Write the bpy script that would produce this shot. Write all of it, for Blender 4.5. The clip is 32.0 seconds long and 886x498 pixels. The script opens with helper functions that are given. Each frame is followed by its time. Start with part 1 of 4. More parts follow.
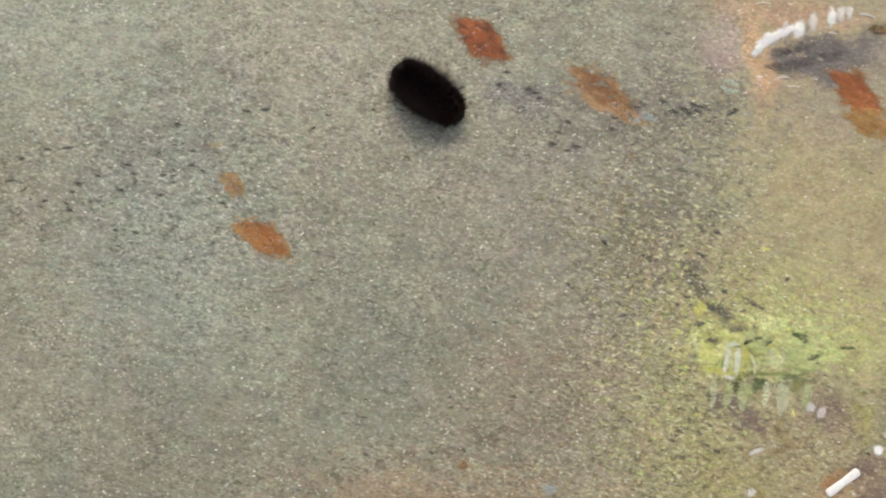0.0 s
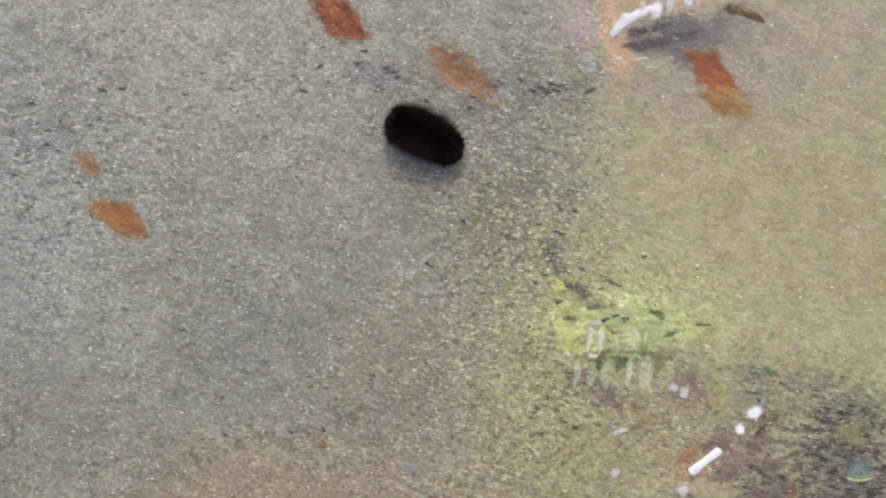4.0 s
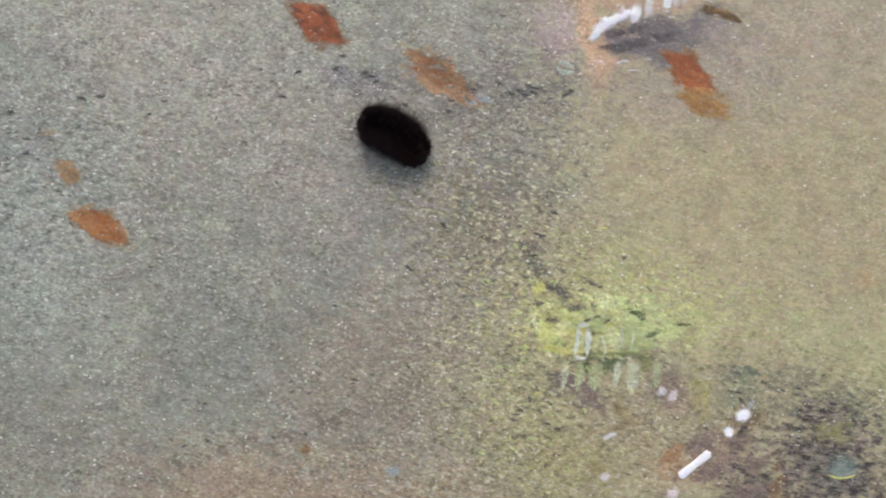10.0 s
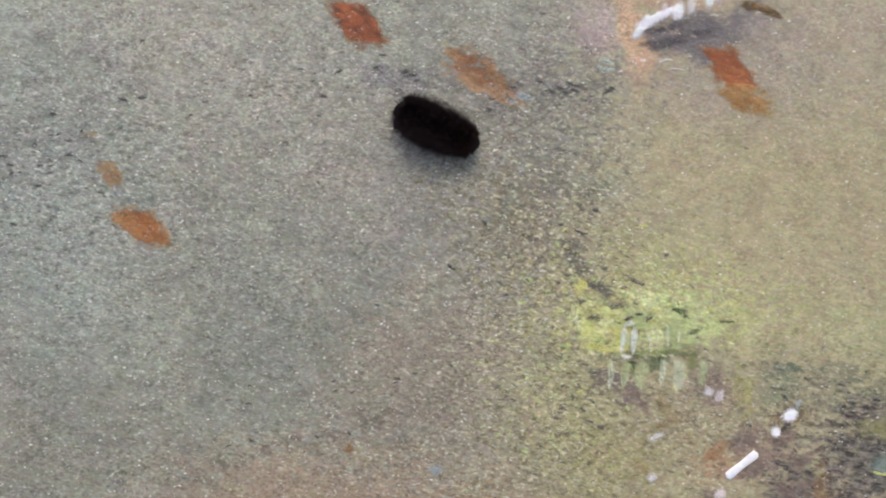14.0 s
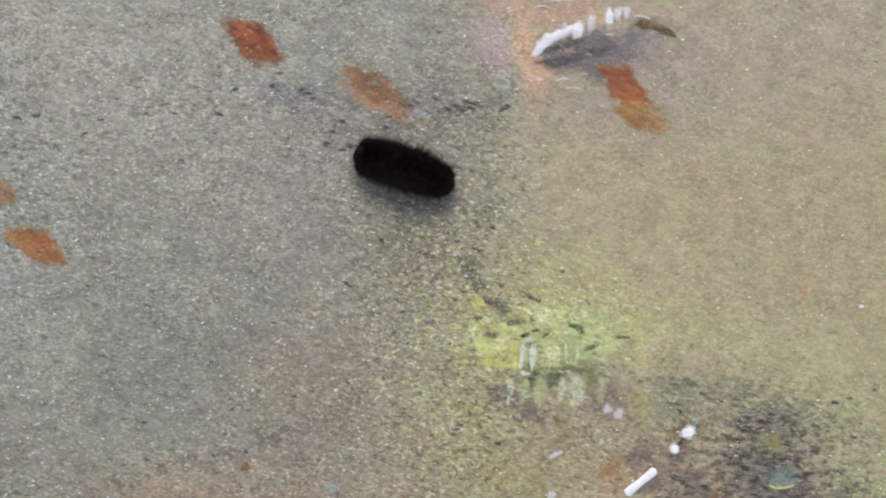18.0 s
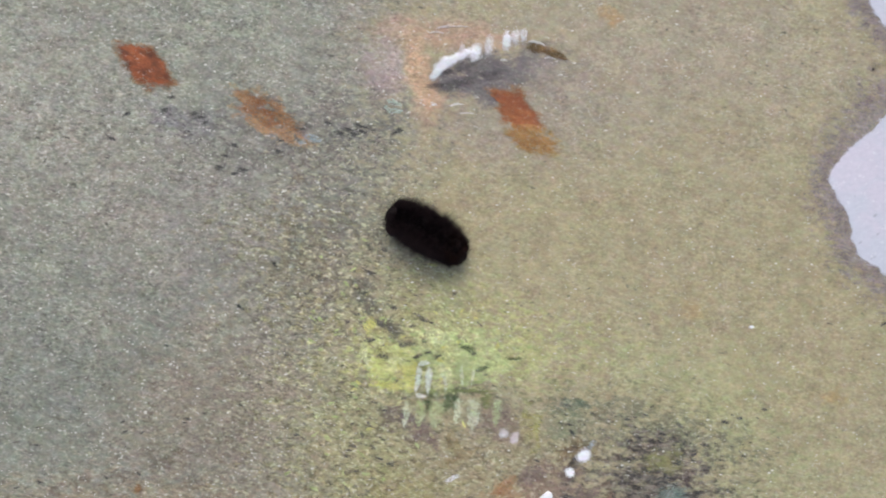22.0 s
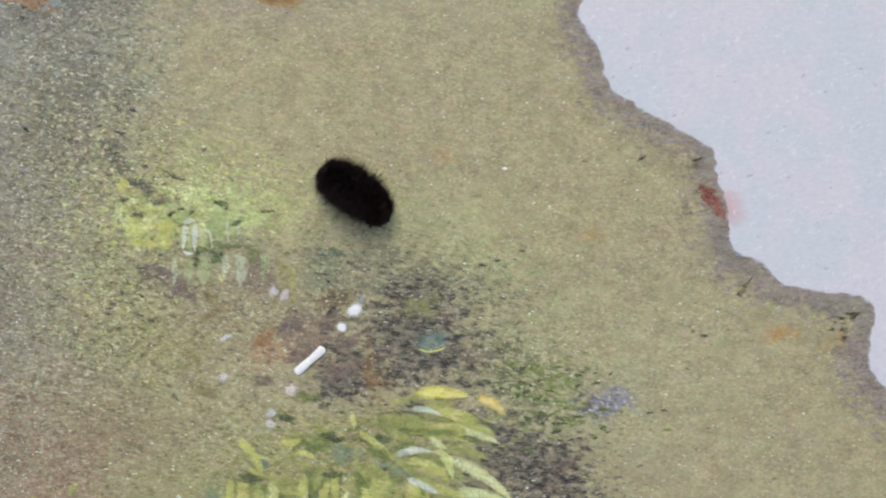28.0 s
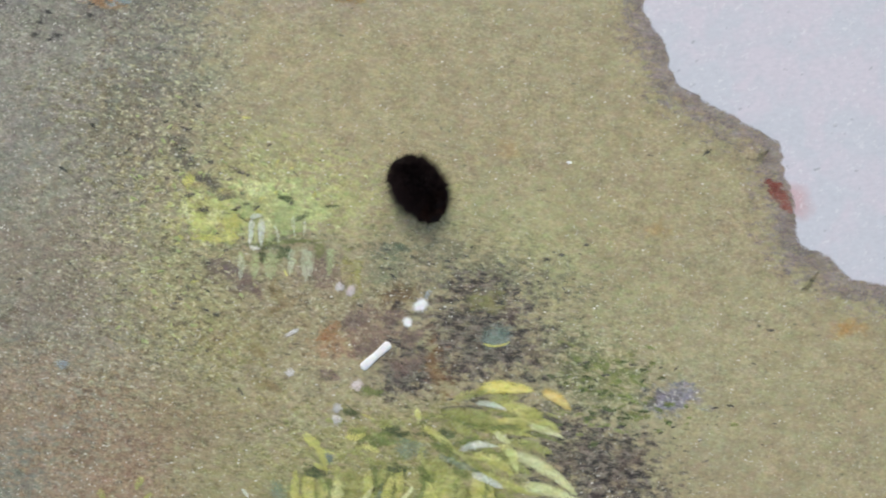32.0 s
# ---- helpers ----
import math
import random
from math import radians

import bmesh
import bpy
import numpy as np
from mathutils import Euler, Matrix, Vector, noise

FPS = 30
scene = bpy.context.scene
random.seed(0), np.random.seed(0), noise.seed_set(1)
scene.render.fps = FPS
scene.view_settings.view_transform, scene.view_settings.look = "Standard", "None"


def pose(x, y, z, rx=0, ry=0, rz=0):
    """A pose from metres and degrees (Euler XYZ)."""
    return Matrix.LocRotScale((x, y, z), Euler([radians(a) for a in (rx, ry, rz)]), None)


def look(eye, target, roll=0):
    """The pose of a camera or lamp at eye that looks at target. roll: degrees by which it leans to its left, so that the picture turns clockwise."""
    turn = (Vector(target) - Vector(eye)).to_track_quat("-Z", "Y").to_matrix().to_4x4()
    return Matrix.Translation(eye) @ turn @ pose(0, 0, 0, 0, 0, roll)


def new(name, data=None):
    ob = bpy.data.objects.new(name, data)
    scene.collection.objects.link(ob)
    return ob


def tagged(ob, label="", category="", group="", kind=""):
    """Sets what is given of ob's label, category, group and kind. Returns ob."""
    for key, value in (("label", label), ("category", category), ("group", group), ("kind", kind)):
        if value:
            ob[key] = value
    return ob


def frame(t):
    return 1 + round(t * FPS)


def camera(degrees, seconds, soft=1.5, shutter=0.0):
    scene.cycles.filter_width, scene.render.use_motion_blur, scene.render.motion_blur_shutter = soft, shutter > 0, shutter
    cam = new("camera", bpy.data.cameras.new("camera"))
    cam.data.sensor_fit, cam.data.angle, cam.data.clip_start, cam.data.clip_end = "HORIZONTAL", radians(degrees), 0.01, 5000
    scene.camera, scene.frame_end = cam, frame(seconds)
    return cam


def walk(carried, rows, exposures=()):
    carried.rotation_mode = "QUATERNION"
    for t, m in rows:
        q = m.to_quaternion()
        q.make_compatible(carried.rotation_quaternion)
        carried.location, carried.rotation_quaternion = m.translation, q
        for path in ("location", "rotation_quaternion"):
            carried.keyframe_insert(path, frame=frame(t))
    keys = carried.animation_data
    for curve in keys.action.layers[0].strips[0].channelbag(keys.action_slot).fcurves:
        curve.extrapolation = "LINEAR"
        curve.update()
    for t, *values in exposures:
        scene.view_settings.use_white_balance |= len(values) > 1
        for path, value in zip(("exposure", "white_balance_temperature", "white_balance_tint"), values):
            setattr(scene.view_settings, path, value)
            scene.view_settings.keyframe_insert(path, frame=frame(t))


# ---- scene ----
cam = camera(60, 32.0, soft=2.0)
walk(cam, [
    (0.0, pose(-0.0496, -0.0021, 0.2768, 0.51, 0.14, 0.35)),
    (0.5, pose(-0.0470, -0.0048, 0.2761, 0.35, 0.13, 0.33)),
    (1.0, pose(-0.0373, -0.0098, 0.2765, 0.38, -0.16, 0.18)),
    (1.5, pose(-0.0437, -0.0155, 0.2766, -0.04, 0.13, 0.40)),
    (2.0, pose(-0.0358, -0.0191, 0.2763, 0.52, -0.16, 0.39)),
    (2.5, pose(-0.0323, -0.0115, 0.2766, 0.01, -0.33, 0.39)),
    (3.0, pose(-0.0105, -0.0145, 0.2769, 0.28, -0.96, 0.16)),
    (3.5, pose(-0.0043, -0.0063, 0.2774, 0.25, -1.12, 0.12)),
    (5.5, pose(-0.0097, -0.0163, 0.2774, -0.05, -1.08, -0.10)),
    (6.0, pose(-0.0120, -0.0114, 0.2772, -0.07, -0.83, -0.09)),
    (6.5, pose(-0.0135, -0.0076, 0.2772, 0.33, -0.74, -0.18)),
    (7.0, pose(-0.0086, 0.0011, 0.2774, 0.51, -0.88, -0.20)),
    (7.5, pose(-0.0105, 0.0046, 0.2777, 0.85, -0.90, -0.13)),
    (8.0, pose(-0.0028, 0.0009, 0.2780, 0.61, -1.11, -0.22)),
    (8.5, pose(-0.0061, 0.0006, 0.2778, 0.55, -1.13, -0.24)),
    (9.0, pose(0.0002, -0.0002, 0.2780, -0.38, -1.58, -0.00)),
    (9.5, pose(0.0002, -0.0030, 0.2778, 0.36, -1.31, -0.21)),
    (10.0, pose(0.0016, -0.0078, 0.2780, 0.42, -1.27, -0.64)),
    (10.5, pose(-0.0021, -0.0111, 0.2780, 0.58, -1.21, -0.62)),
    (11.0, pose(0.0024, -0.0102, 0.2780, 0.30, -1.29, -0.58)),
    (11.5, pose(0.0004, -0.0087, 0.2786, 0.24, -1.41, -0.60)),
    (12.0, pose(-0.0036, -0.0116, 0.2780, 0.47, -1.17, -0.57)),
    (12.5, pose(-0.0097, -0.0161, 0.2777, 0.30, -0.82, -0.67)),
    (13.0, pose(-0.0079, -0.0109, 0.2777, 0.13, -1.00, -0.78)),
    (13.5, pose(-0.0109, -0.0114, 0.2777, 0.63, -0.96, -1.01)),
    (14.0, pose(-0.0119, -0.0071, 0.2777, 0.23, -0.94, -1.04)),
    (14.5, pose(-0.0072, -0.0053, 0.2779, 0.16, -0.92, -1.03)),
    (16.5, pose(-0.0028, -0.0088, 0.2779, 0.50, -1.46, -1.00)),
    (17.0, pose(0.0037, -0.0097, 0.2784, 0.77, -1.19, -1.31)),
    (17.5, pose(0.0156, -0.0091, 0.2789, 1.10, -2.34, -1.09)),
    (18.0, pose(0.0210, -0.0037, 0.2793, 0.68, -1.88, -1.25)),
    (18.5, pose(0.0354, -0.0085, 0.2807, -0.14, -1.79, -0.99)),
    (19.0, pose(0.0403, 0.0020, 0.2819, -0.58, -1.50, -0.97)),
    (19.5, pose(0.0571, 0.0101, 0.2821, 0.32, -2.40, -1.27)),
    (20.0, pose(0.0587, 0.0085, 0.2826, 0.05, -2.33, -1.52)),
    (20.5, pose(0.0568, 0.0077, 0.2819, 0.32, -2.65, -1.58)),
    (21.0, pose(0.0523, 0.0119, 0.2817, 0.28, -2.34, -1.62)),
    (21.5, pose(0.0512, 0.0035, 0.2818, 0.34, -2.24, -1.44)),
    (22.0, pose(0.0588, 0.0049, 0.2829, 0.44, -2.25, -1.39)),
    (22.5, pose(0.0643, 0.0098, 0.2831, 0.38, -2.62, -1.53)),
    (23.0, pose(0.0639, 0.0074, 0.2831, 0.24, -2.59, -1.56)),
    (23.5, pose(0.0581, 0.0084, 0.2829, -0.07, -2.13, -1.60)),
    (24.0, pose(0.0567, 0.0003, 0.2824, -0.11, -2.24, -1.71)),
    (24.5, pose(0.0572, 0.0048, 0.2825, 0.03, -2.52, -1.65)),
    (26.5, pose(0.1019, -0.0232, 0.2917, 1.24, 2.47, -3.02)),
    (27.0, pose(0.1239, -0.0388, 0.2896, 1.30, 2.17, -3.52)),
    (27.5, pose(0.1506, -0.0418, 0.2864, -0.74, 0.70, -3.82)),
    (28.0, pose(0.1617, -0.0473, 0.2861, -1.23, 0.31, -4.32)),
    (28.5, pose(0.1765, -0.0603, 0.2856, -1.07, 0.13, -4.35)),
    (29.0, pose(0.1662, -0.0627, 0.2864, -1.31, 0.38, -4.29)),
    (29.5, pose(0.1607, -0.0602, 0.2862, -1.38, 0.66, -4.49)),
    (30.0, pose(0.1545, -0.0546, 0.2860, -1.42, 0.80, -4.50)),
    (30.5, pose(0.1579, -0.0499, 0.2858, -1.34, 0.59, -4.47)),
    (31.0, pose(0.1595, -0.0521, 0.2863, -0.83, 0.94, -4.69)),
    (31.5, pose(0.1520, -0.0431, 0.2862, -0.97, 0.99, -4.71)),
    (32.0, pose(0.1419, -0.0482, 0.2864, -1.16, 1.18, -4.41)),
], ((0.0, 0.25, 7450, 7), (1.5, 0.24, 7150, 8), (3.0, 0.23, 6800, 11), (6.0, 0.20, 6500, 12), (14.0, 0.20, 6530, 13), (20.0, 0.21, 6430, 11), (24.0, 0.22, 6470, 9), (28.0, 0.16, 6560, 4), (32.0, 0.13, 6660, 4)))

# ---- world and sun ----
SUN_EL = 49
world = bpy.data.worlds.new("sky")
scene.world = world
world.use_nodes = True
wn = world.node_tree.nodes
sky = wn.new("ShaderNodeTexSky")
sky.sky_type, sky.sun_disc, sky.sun_elevation, sky.sun_rotation = "NISHITA", False, radians(SUN_EL), radians(0)
sky.air_density, sky.dust_density = 1.0, 3.0
wn["Background"].inputs["Strength"].default_value = 0.15
veil = wn.new("ShaderNodeHueSaturation")
veil.inputs["Saturation"].default_value = 0.7
world.node_tree.links.new(sky.outputs[0], veil.inputs["Color"])
haze = wn.new("ShaderNodeMix")
haze.data_type, haze.blend_type = "RGBA", "MULTIPLY"
haze.inputs["Factor"].default_value, haze.inputs[7].default_value = 1.0, (1.005, 0.985, 0.97, 1)
world.node_tree.links.new(veil.outputs[0], haze.inputs[6])
world.node_tree.links.new(haze.outputs[2], wn["Background"].inputs["Color"])
sun_data = bpy.data.lights.new("sun", "SUN")
sun_data.energy, sun_data.angle, sun_data.color = 0.6, radians(20), (0.975, 1.0, 0.90)
sun = new("sun", sun_data)
sun.matrix_world = look((0, 2 * math.cos(radians(SUN_EL)), 2 * math.sin(radians(SUN_EL))), (0, 0, 0))

MM = 0.001


# ---- materials ----
def rgb(r, g, b):
    """Base colour from 8-bit display values."""
    return tuple(((v / 255 + 0.055) / 1.055) ** 2.4 if v > 10 else v / 255 / 12.92 for v in (r, g, b)) + (1.0,)


class Tree:
    """Short names for the shader nodes of one material."""

    def __init__(self, name, rough=0.6, spec=0.3):
        self.mat = bpy.data.materials.new(name)
        self.mat.use_nodes = True
        self.t = self.mat.node_tree
        self.bsdf = self.t.nodes["Principled BSDF"]
        self.bsdf.inputs["Roughness"].default_value = rough
        self.bsdf.inputs["Specular IOR Level"].default_value = spec
        co = self.node("ShaderNodeTexCoord")
        sc = self.node("ShaderNodeVectorMath")
        sc.operation = "SCALE"
        sc.inputs["Scale"].default_value = 1000.0
        self.link(co.outputs["Object"], sc.inputs[0])
        self.fine = None
        self.mm = self.vmath("ADD", sc.outputs[0], (0.0, 0.0, 7.31))

    def node(self, kind):
        return self.t.nodes.new(kind)

    def link(self, a, b):
        self.t.links.new(a, b)

    def put(self, value, socket):
        if isinstance(value, bpy.types.NodeSocket):
            self.link(value, socket)
        else:
            socket.default_value = value

    def math(self, op, a, b=0.0, clamp=False):
        n = self.node("ShaderNodeMath")
        n.operation, n.use_clamp = op, clamp
        self.put(a, n.inputs[0]), self.put(b, n.inputs[1])
        return n.outputs[0]

    def vmath(self, op, a, b):
        n = self.node("ShaderNodeVectorMath")
        n.operation = op
        self.put(a, n.inputs[0]), self.put(b, n.inputs[1])
        return n.outputs[0]

    def dot(self, a, b):
        n = self.node("ShaderNodeVectorMath")
        n.operation = "DOT_PRODUCT"
        self.put(a, n.inputs[0]), self.put(b, n.inputs[1])
        return n.outputs["Value"]

    def mapped(self, vec, loc=(0, 0, 0), rot=0.0, scale=(1, 1, 1), kind="TEXTURE"):
        n = self.node("ShaderNodeMapping")
        n.vector_type = kind
        self.link(vec, n.inputs["Vector"])
        n.inputs["Location"].default_value = loc
        n.inputs["Rotation"].default_value = (0, 0, radians(rot))
        n.inputs["Scale"].default_value = scale
        return n.outputs[0]

    def noise(self, vec, scale, detail=2.0, rough=0.5, colour=False):
        n = self.node("ShaderNodeTexNoise")
        self.link(vec, n.inputs["Vector"])
        n.inputs["Scale"].default_value, n.inputs["Detail"].default_value, n.inputs["Roughness"].default_value = scale, detail, rough
        return n.outputs["Color" if colour else "Fac"]

    def step(self, value, lo, hi, smooth=True, to_lo=0.0, to_hi=1.0):
        n = self.node("ShaderNodeMapRange")
        n.interpolation_type = "SMOOTHSTEP" if smooth else "LINEAR"
        self.put(value, n.inputs["Value"])
        n.inputs["From Min"].default_value, n.inputs["From Max"].default_value = lo, hi
        n.inputs["To Min"].default_value, n.inputs["To Max"].default_value = to_lo, to_hi
        return n.outputs["Result"]

    def mix(self, fac, a, b, blend="MIX"):
        n = self.node("ShaderNodeMix")
        n.data_type, n.blend_type = "RGBA", blend
        self.put(fac, n.inputs["Factor"]), self.put(a, n.inputs[6]), self.put(b, n.inputs[7])
        return n.outputs[2]

    def warped(self, parts):
        v = self.mm
        for scale, amount in parts:
            c = self.vmath("SUBTRACT", self.noise(self.mm, scale, 2.0, 0.6, True), (0.5, 0.5, 0.5))
            v = self.vmath("ADD", v, self.vmath("MULTIPLY", c, (amount, amount, 0)))
        return v

    def blob(self, vec, x, y, rx, ry, rot=0.0, inner=0.3, outer=1.0, strength=1.0, dither=0.0):
        """A soft oval stain; dither lets the fine grain break up its rim."""
        co, si = math.cos(radians(rot)), math.sin(radians(rot))
        u = self.math("SUBTRACT", self.dot(vec, (co / rx, si / rx, 0)), (co * x + si * y) / rx)
        q = self.math("SUBTRACT", self.dot(vec, (-si / ry, co / ry, 0)), (-si * x + co * y) / ry)
        v = self.math("SQRT", self.math("ADD", self.math("MULTIPLY", u, u), self.math("MULTIPLY", q, q)))
        if dither:
            v = self.math("ADD", v, self.math("MULTIPLY", self.speckle(), dither))
        return self.step(v, outer, inner, True, 0.0, strength)

    def speckle(self):
        """Shared fine uneven grain from -1 to 1, longer across than along."""
        if self.fine is None:
            f = self.noise(self.mapped(self.mm, scale=(1.8, 1.0, 1.0), rot=-10), 0.45, 4.0, 0.66)
            self.fine = self.step(f, 0.3, 0.7, False, -1.0, 1.0)
        return self.fine

    def bump(self, height, strength, distance):
        n = self.node("ShaderNodeBump")
        n.inputs["Strength"].default_value, n.inputs["Distance"].default_value = strength, distance
        self.link(height, n.inputs["Height"])
        self.link(n.outputs[0], self.bsdf.inputs["Normal"])

    def colour(self, value):
        self.put(value, self.bsdf.inputs["Base Color"])
        return self.mat


def grain(k, colour, amount=0.5, glints=1.0, soften=0.0):
    """Fine brushed speckle over a colour: short level streaks, drifting hues and sparse pale glints."""
    flow = k.warped(((0.3, 1.4),))
    long = k.mapped(flow, scale=(1.5, 1.0, 1.0), rot=-7)
    g1 = k.noise(long, 1.0, 3.0, 0.64)
    tiny = k.noise(k.mapped(k.mm, (4, 8, 1), 6, (1.5, 1, 1)), 2.0, 2.0, 0.6)
    g2 = k.noise(k.mm, 0.1, 4.0, 0.65)
    calm = k.math("SUBTRACT", 1.0, k.math("MULTIPLY", soften, 0.4))
    mid = k.noise(k.mapped(flow, (9, 2, 3), -10, (1.9, 1, 1)), 0.34, 2.0, 0.55)
    v = k.math("ADD", k.step(g1, 0.3, 0.7, False, -0.8 * amount, 0.8 * amount), k.step(tiny, 0.3, 0.7, False, -0.2 * amount, 0.2 * amount))
    v = k.math("MULTIPLY", v, k.step(k.noise(k.mm, 0.07, 2.0, 0.5), 0.35, 0.65, True, 0.65, 1.2))
    v = k.math("ADD", v, k.step(mid, 0.3, 0.7, False, -0.35 * amount, 0.35 * amount))
    v = k.math("ADD", k.math("MULTIPLY", v, calm), k.step(g2, 0.3, 0.7, False, 0.90, 1.10))
    comb = k.node("ShaderNodeCombineColor")
    for i in range(3):
        k.link(v, comb.inputs[i])
    colour = k.mix(1.0, colour, comb.outputs[0], "MULTIPLY")
    for vec, scale, share in ((long, 0.45, 0.12), (flow, 0.08, 0.06)):
        hue = k.noise(vec, scale, 2.0, 0.6, True)
        colour = k.mix(share, colour, k.mix(1.0, colour, k.mix(1.0, hue, (2, 2, 2, 1), "MULTIPLY"), "MULTIPLY"))
    pale = k.step(k.noise(k.mapped(flow, (31, 17, 5), 4, (1.5, 1, 1)), 1.0, 2.0, 0.6), 0.64, 0.70)
    where = k.step(k.noise(k.mm, 0.11, 2.0, 0.6), 0.35, 0.65, True, 0.3, 1.0)
    pale = k.math("MULTIPLY", pale, where)
    colour = k.mix(k.math("MULTIPLY", k.math("MULTIPLY", pale, 0.85 * glints), calm), colour, rgb(226, 223, 212))
    return colour, g1


def picture_material():
    k = Tree("speckled_print", 0.5, 0.25)
    w = k.warped(((0.02, 26), (0.09, 12), (0.5, 3)))
    fine = k.warped(((0.07, 14), (0.25, 7), (0.8, 3)))
    big = k.noise(k.mm, 0.018, 5.0, 0.65)
    c = k.mix(k.step(big, 0.35, 0.65), rgb(134, 136, 124), rgb(153, 154, 138))
    wide = k.noise(k.warped(((0.012, 40),)), 0.012, 3.0, 0.55)
    c = k.mix(k.step(wide, 0.42, 0.62, True, 0.0, 0.35), c, rgb(150, 142, 130))

    def lay(mask, col):
        nonlocal c
        c = k.mix(mask, c, rgb(*col))

    def b(vec, x, y, rx, ry, rot=0.0, inner=0.3, outer=1.0, strength=1.0, dither=0.35):
        return k.blob(vec, x, y, rx, ry, rot, inner, outer, strength, dither)

    lay(b(w, -200, 88, 90, 50, 0, 0.1, 1.1, 0.6), (170, 175, 162))
    lay(b(w, -85, 70, 80, 45, 0, 0.1, 1.1, 0.6), (166, 163, 149))
    lay(b(w, -150, 0, 50, 90, 0, 0.1, 1.1, 0.6), (146, 154, 147))
    lay(b(w, -60, -100, 95, 34, 6, 0.2, 1.1, 0.8), (160, 140, 116))
    lay(b(w, -8, -52, 66, 48, 0, 0.1, 1.1, 0.75), (144, 132, 114))
    lay(b(w, 12, -150, 70, 44, 0, 0.2, 1.15, 0.8), (150, 138, 112))
    lay(b(fine, 26, -146, 34, 16, 10, 0.2, 1.2, 0.6, 0.6), (164, 136, 110))
    lay(b(fine, 46, -124, 5, 3.5, 0, 0.3, 1.2, 0.7, 0.6), (100, 100, 88))
    lay(b(w, -10, 16, 72, 50, 0, 0.1, 1.1, 0.5), (150, 141, 132))
    lay(b(w, -140, -70, 72, 48, 0, 0.1, 1.1, 0.5), (134, 130, 115))
    # the olive side
    sep = k.node("ShaderNodeSeparateXYZ")
    k.link(w, sep.inputs[0])
    edge = k.math("SUBTRACT", sep.outputs[0], k.step(sep.outputs[1], -90, 40, False, 18, 48))
    edge = k.math("ADD", edge, k.math("MULTIPLY", k.speckle(), 22.0))
    olive = k.step(edge, -22, 32)
    lay(olive, (169, 159, 127))
    lay(b(w, 22, 8, 24, 55, -20, 0.1, 1.1, 0.65), (120, 116, 108))
    lay(b(w, 150, 80, 115, 52, 0, 0.2, 1.1, 0.8), (168, 157, 136))
    lay(b(w, 100, 54, 46, 24, 0, 0.2, 1.15, 0.65), (160, 148, 134))
    lay(b(w, 110, 0, 60, 50, 0, 0.2, 1.1, 0.6), (173, 163, 128))
    lay(b(w, 200, -40, 60, 60, 0, 0.1, 1.1, 0.5), (170, 160, 124))
    lay(b(w, 210, -110, 90, 50, 0, 0.2, 1.1, 0.6), (172, 166, 131))
    lay(b(w, 160, -45, 55, 25, -15, 0.1, 1.1, 0.5), (174, 174, 128))
    # peach stain with a grey patch beside it
    lay(b(w, 50.5, 74, 6.5, 13, 0, 0.3, 1.25, 0.75, 0.25), (172, 154, 154))
    lay(b(w, 76, 86, 34, 7, -6, 0.35, 1.35, 0.85, 0.25), (186, 156, 132))
    lay(b(w, 50, 72, 9, 20, 0, 0.3, 1.2, 0.4), (170, 154, 144))
    lay(b(w, 89, 69.5, 30, 9, 12, 0.5, 1.15, 0.95, 0.25), (118, 110, 110))
    lay(b(w, 84, 71, 20, 6, 10, 0.2, 1.2, 0.6, 0.5), (100, 94, 94))
    lay(b(w, 112, 66, 14, 12, 0, 0.1, 1.2, 0.5, 0.5), (146, 136, 130))
    lay(b(w, 46, 74, 8, 10, 0, 0.2, 1.2, 0.35, 0.5), (168, 150, 146))
    lay(b(w, -24, 55, 14, 7, -20, 0.2, 1.2, 0.6, 0.6), (130, 124, 132))
    lay(b(w, 30, -8, 9, 16, 20, 0.1, 1.2, 0.6, 0.7), (128, 119, 118))
    lay(b(w, 22, 50, 46, 20, 4, 0.1, 1.2, 0.75, 0.6), (122, 117, 110))
    lay(b(fine, 44, 51, 12, 4.2, 4, 0.3, 1.2, 0.6, 0.8), (108, 108, 102))
    lay(b(fine, -20, 57, 16, 4, -20, 0.2, 1.2, 0.5, 0.7), (122, 120, 118))
    lay(b(w, 61.0, 67, 5.4, 21, 7, 0.5, 1.35, 0.95, 0.15), (198, 164, 134))
    lay(b(w, 28, -112, 44, 26, 0, 0.3, 1.2, 0.7, 0.6), (146, 130, 104))
    # yellow and green lichen, broken up by the grain
    for x, y, rx, ry, a, col, s, d in (
        (66, -24, 40, 25, -10, (178, 176, 124), 0.75, 0.9), (40, -64, 33, 49, 8, (166, 163, 116), 0.65, 1.0), (92, -32, 42, 17, -6, (182, 184, 128), 0.75, 0.9),
        (110, -60, 66, 12, -8, (140, 136, 110), 0.6, 0.8), (170, -70, 50, 30, -20, (164, 164, 122), 0.6, 0.9), (192, -108, 22, 15, -10, (134, 140, 96), 0.65, 1.0), (114, -138, 66, 30, 0, (156, 154, 98), 0.8, 0.8),
        (150, -62, 42, 11, -22, (124, 122, 102), 0.7, 1.0), (180, -100, 12, 12, 0, (120, 124, 88), 0.7, 1.0), (56, -82, 20, 16, 0, (150, 146, 96), 0.7, 0.8), (20, 0, 34, 26, -30, (148, 140, 108), 0.55, 1.0),
    ):
        lay(b(fine, x, y, rx, ry, a, 0.2, 1.1, s, d), col)
    lay(b(fine, 58, -33, 24, 12, -8, 0.4, 1.1, 0.95, 0.45), (211, 215, 146))
    lay(b(fine, 78, -33, 20, 11, -8, 0.3, 1.15, 0.8, 0.6), (200, 210, 148))
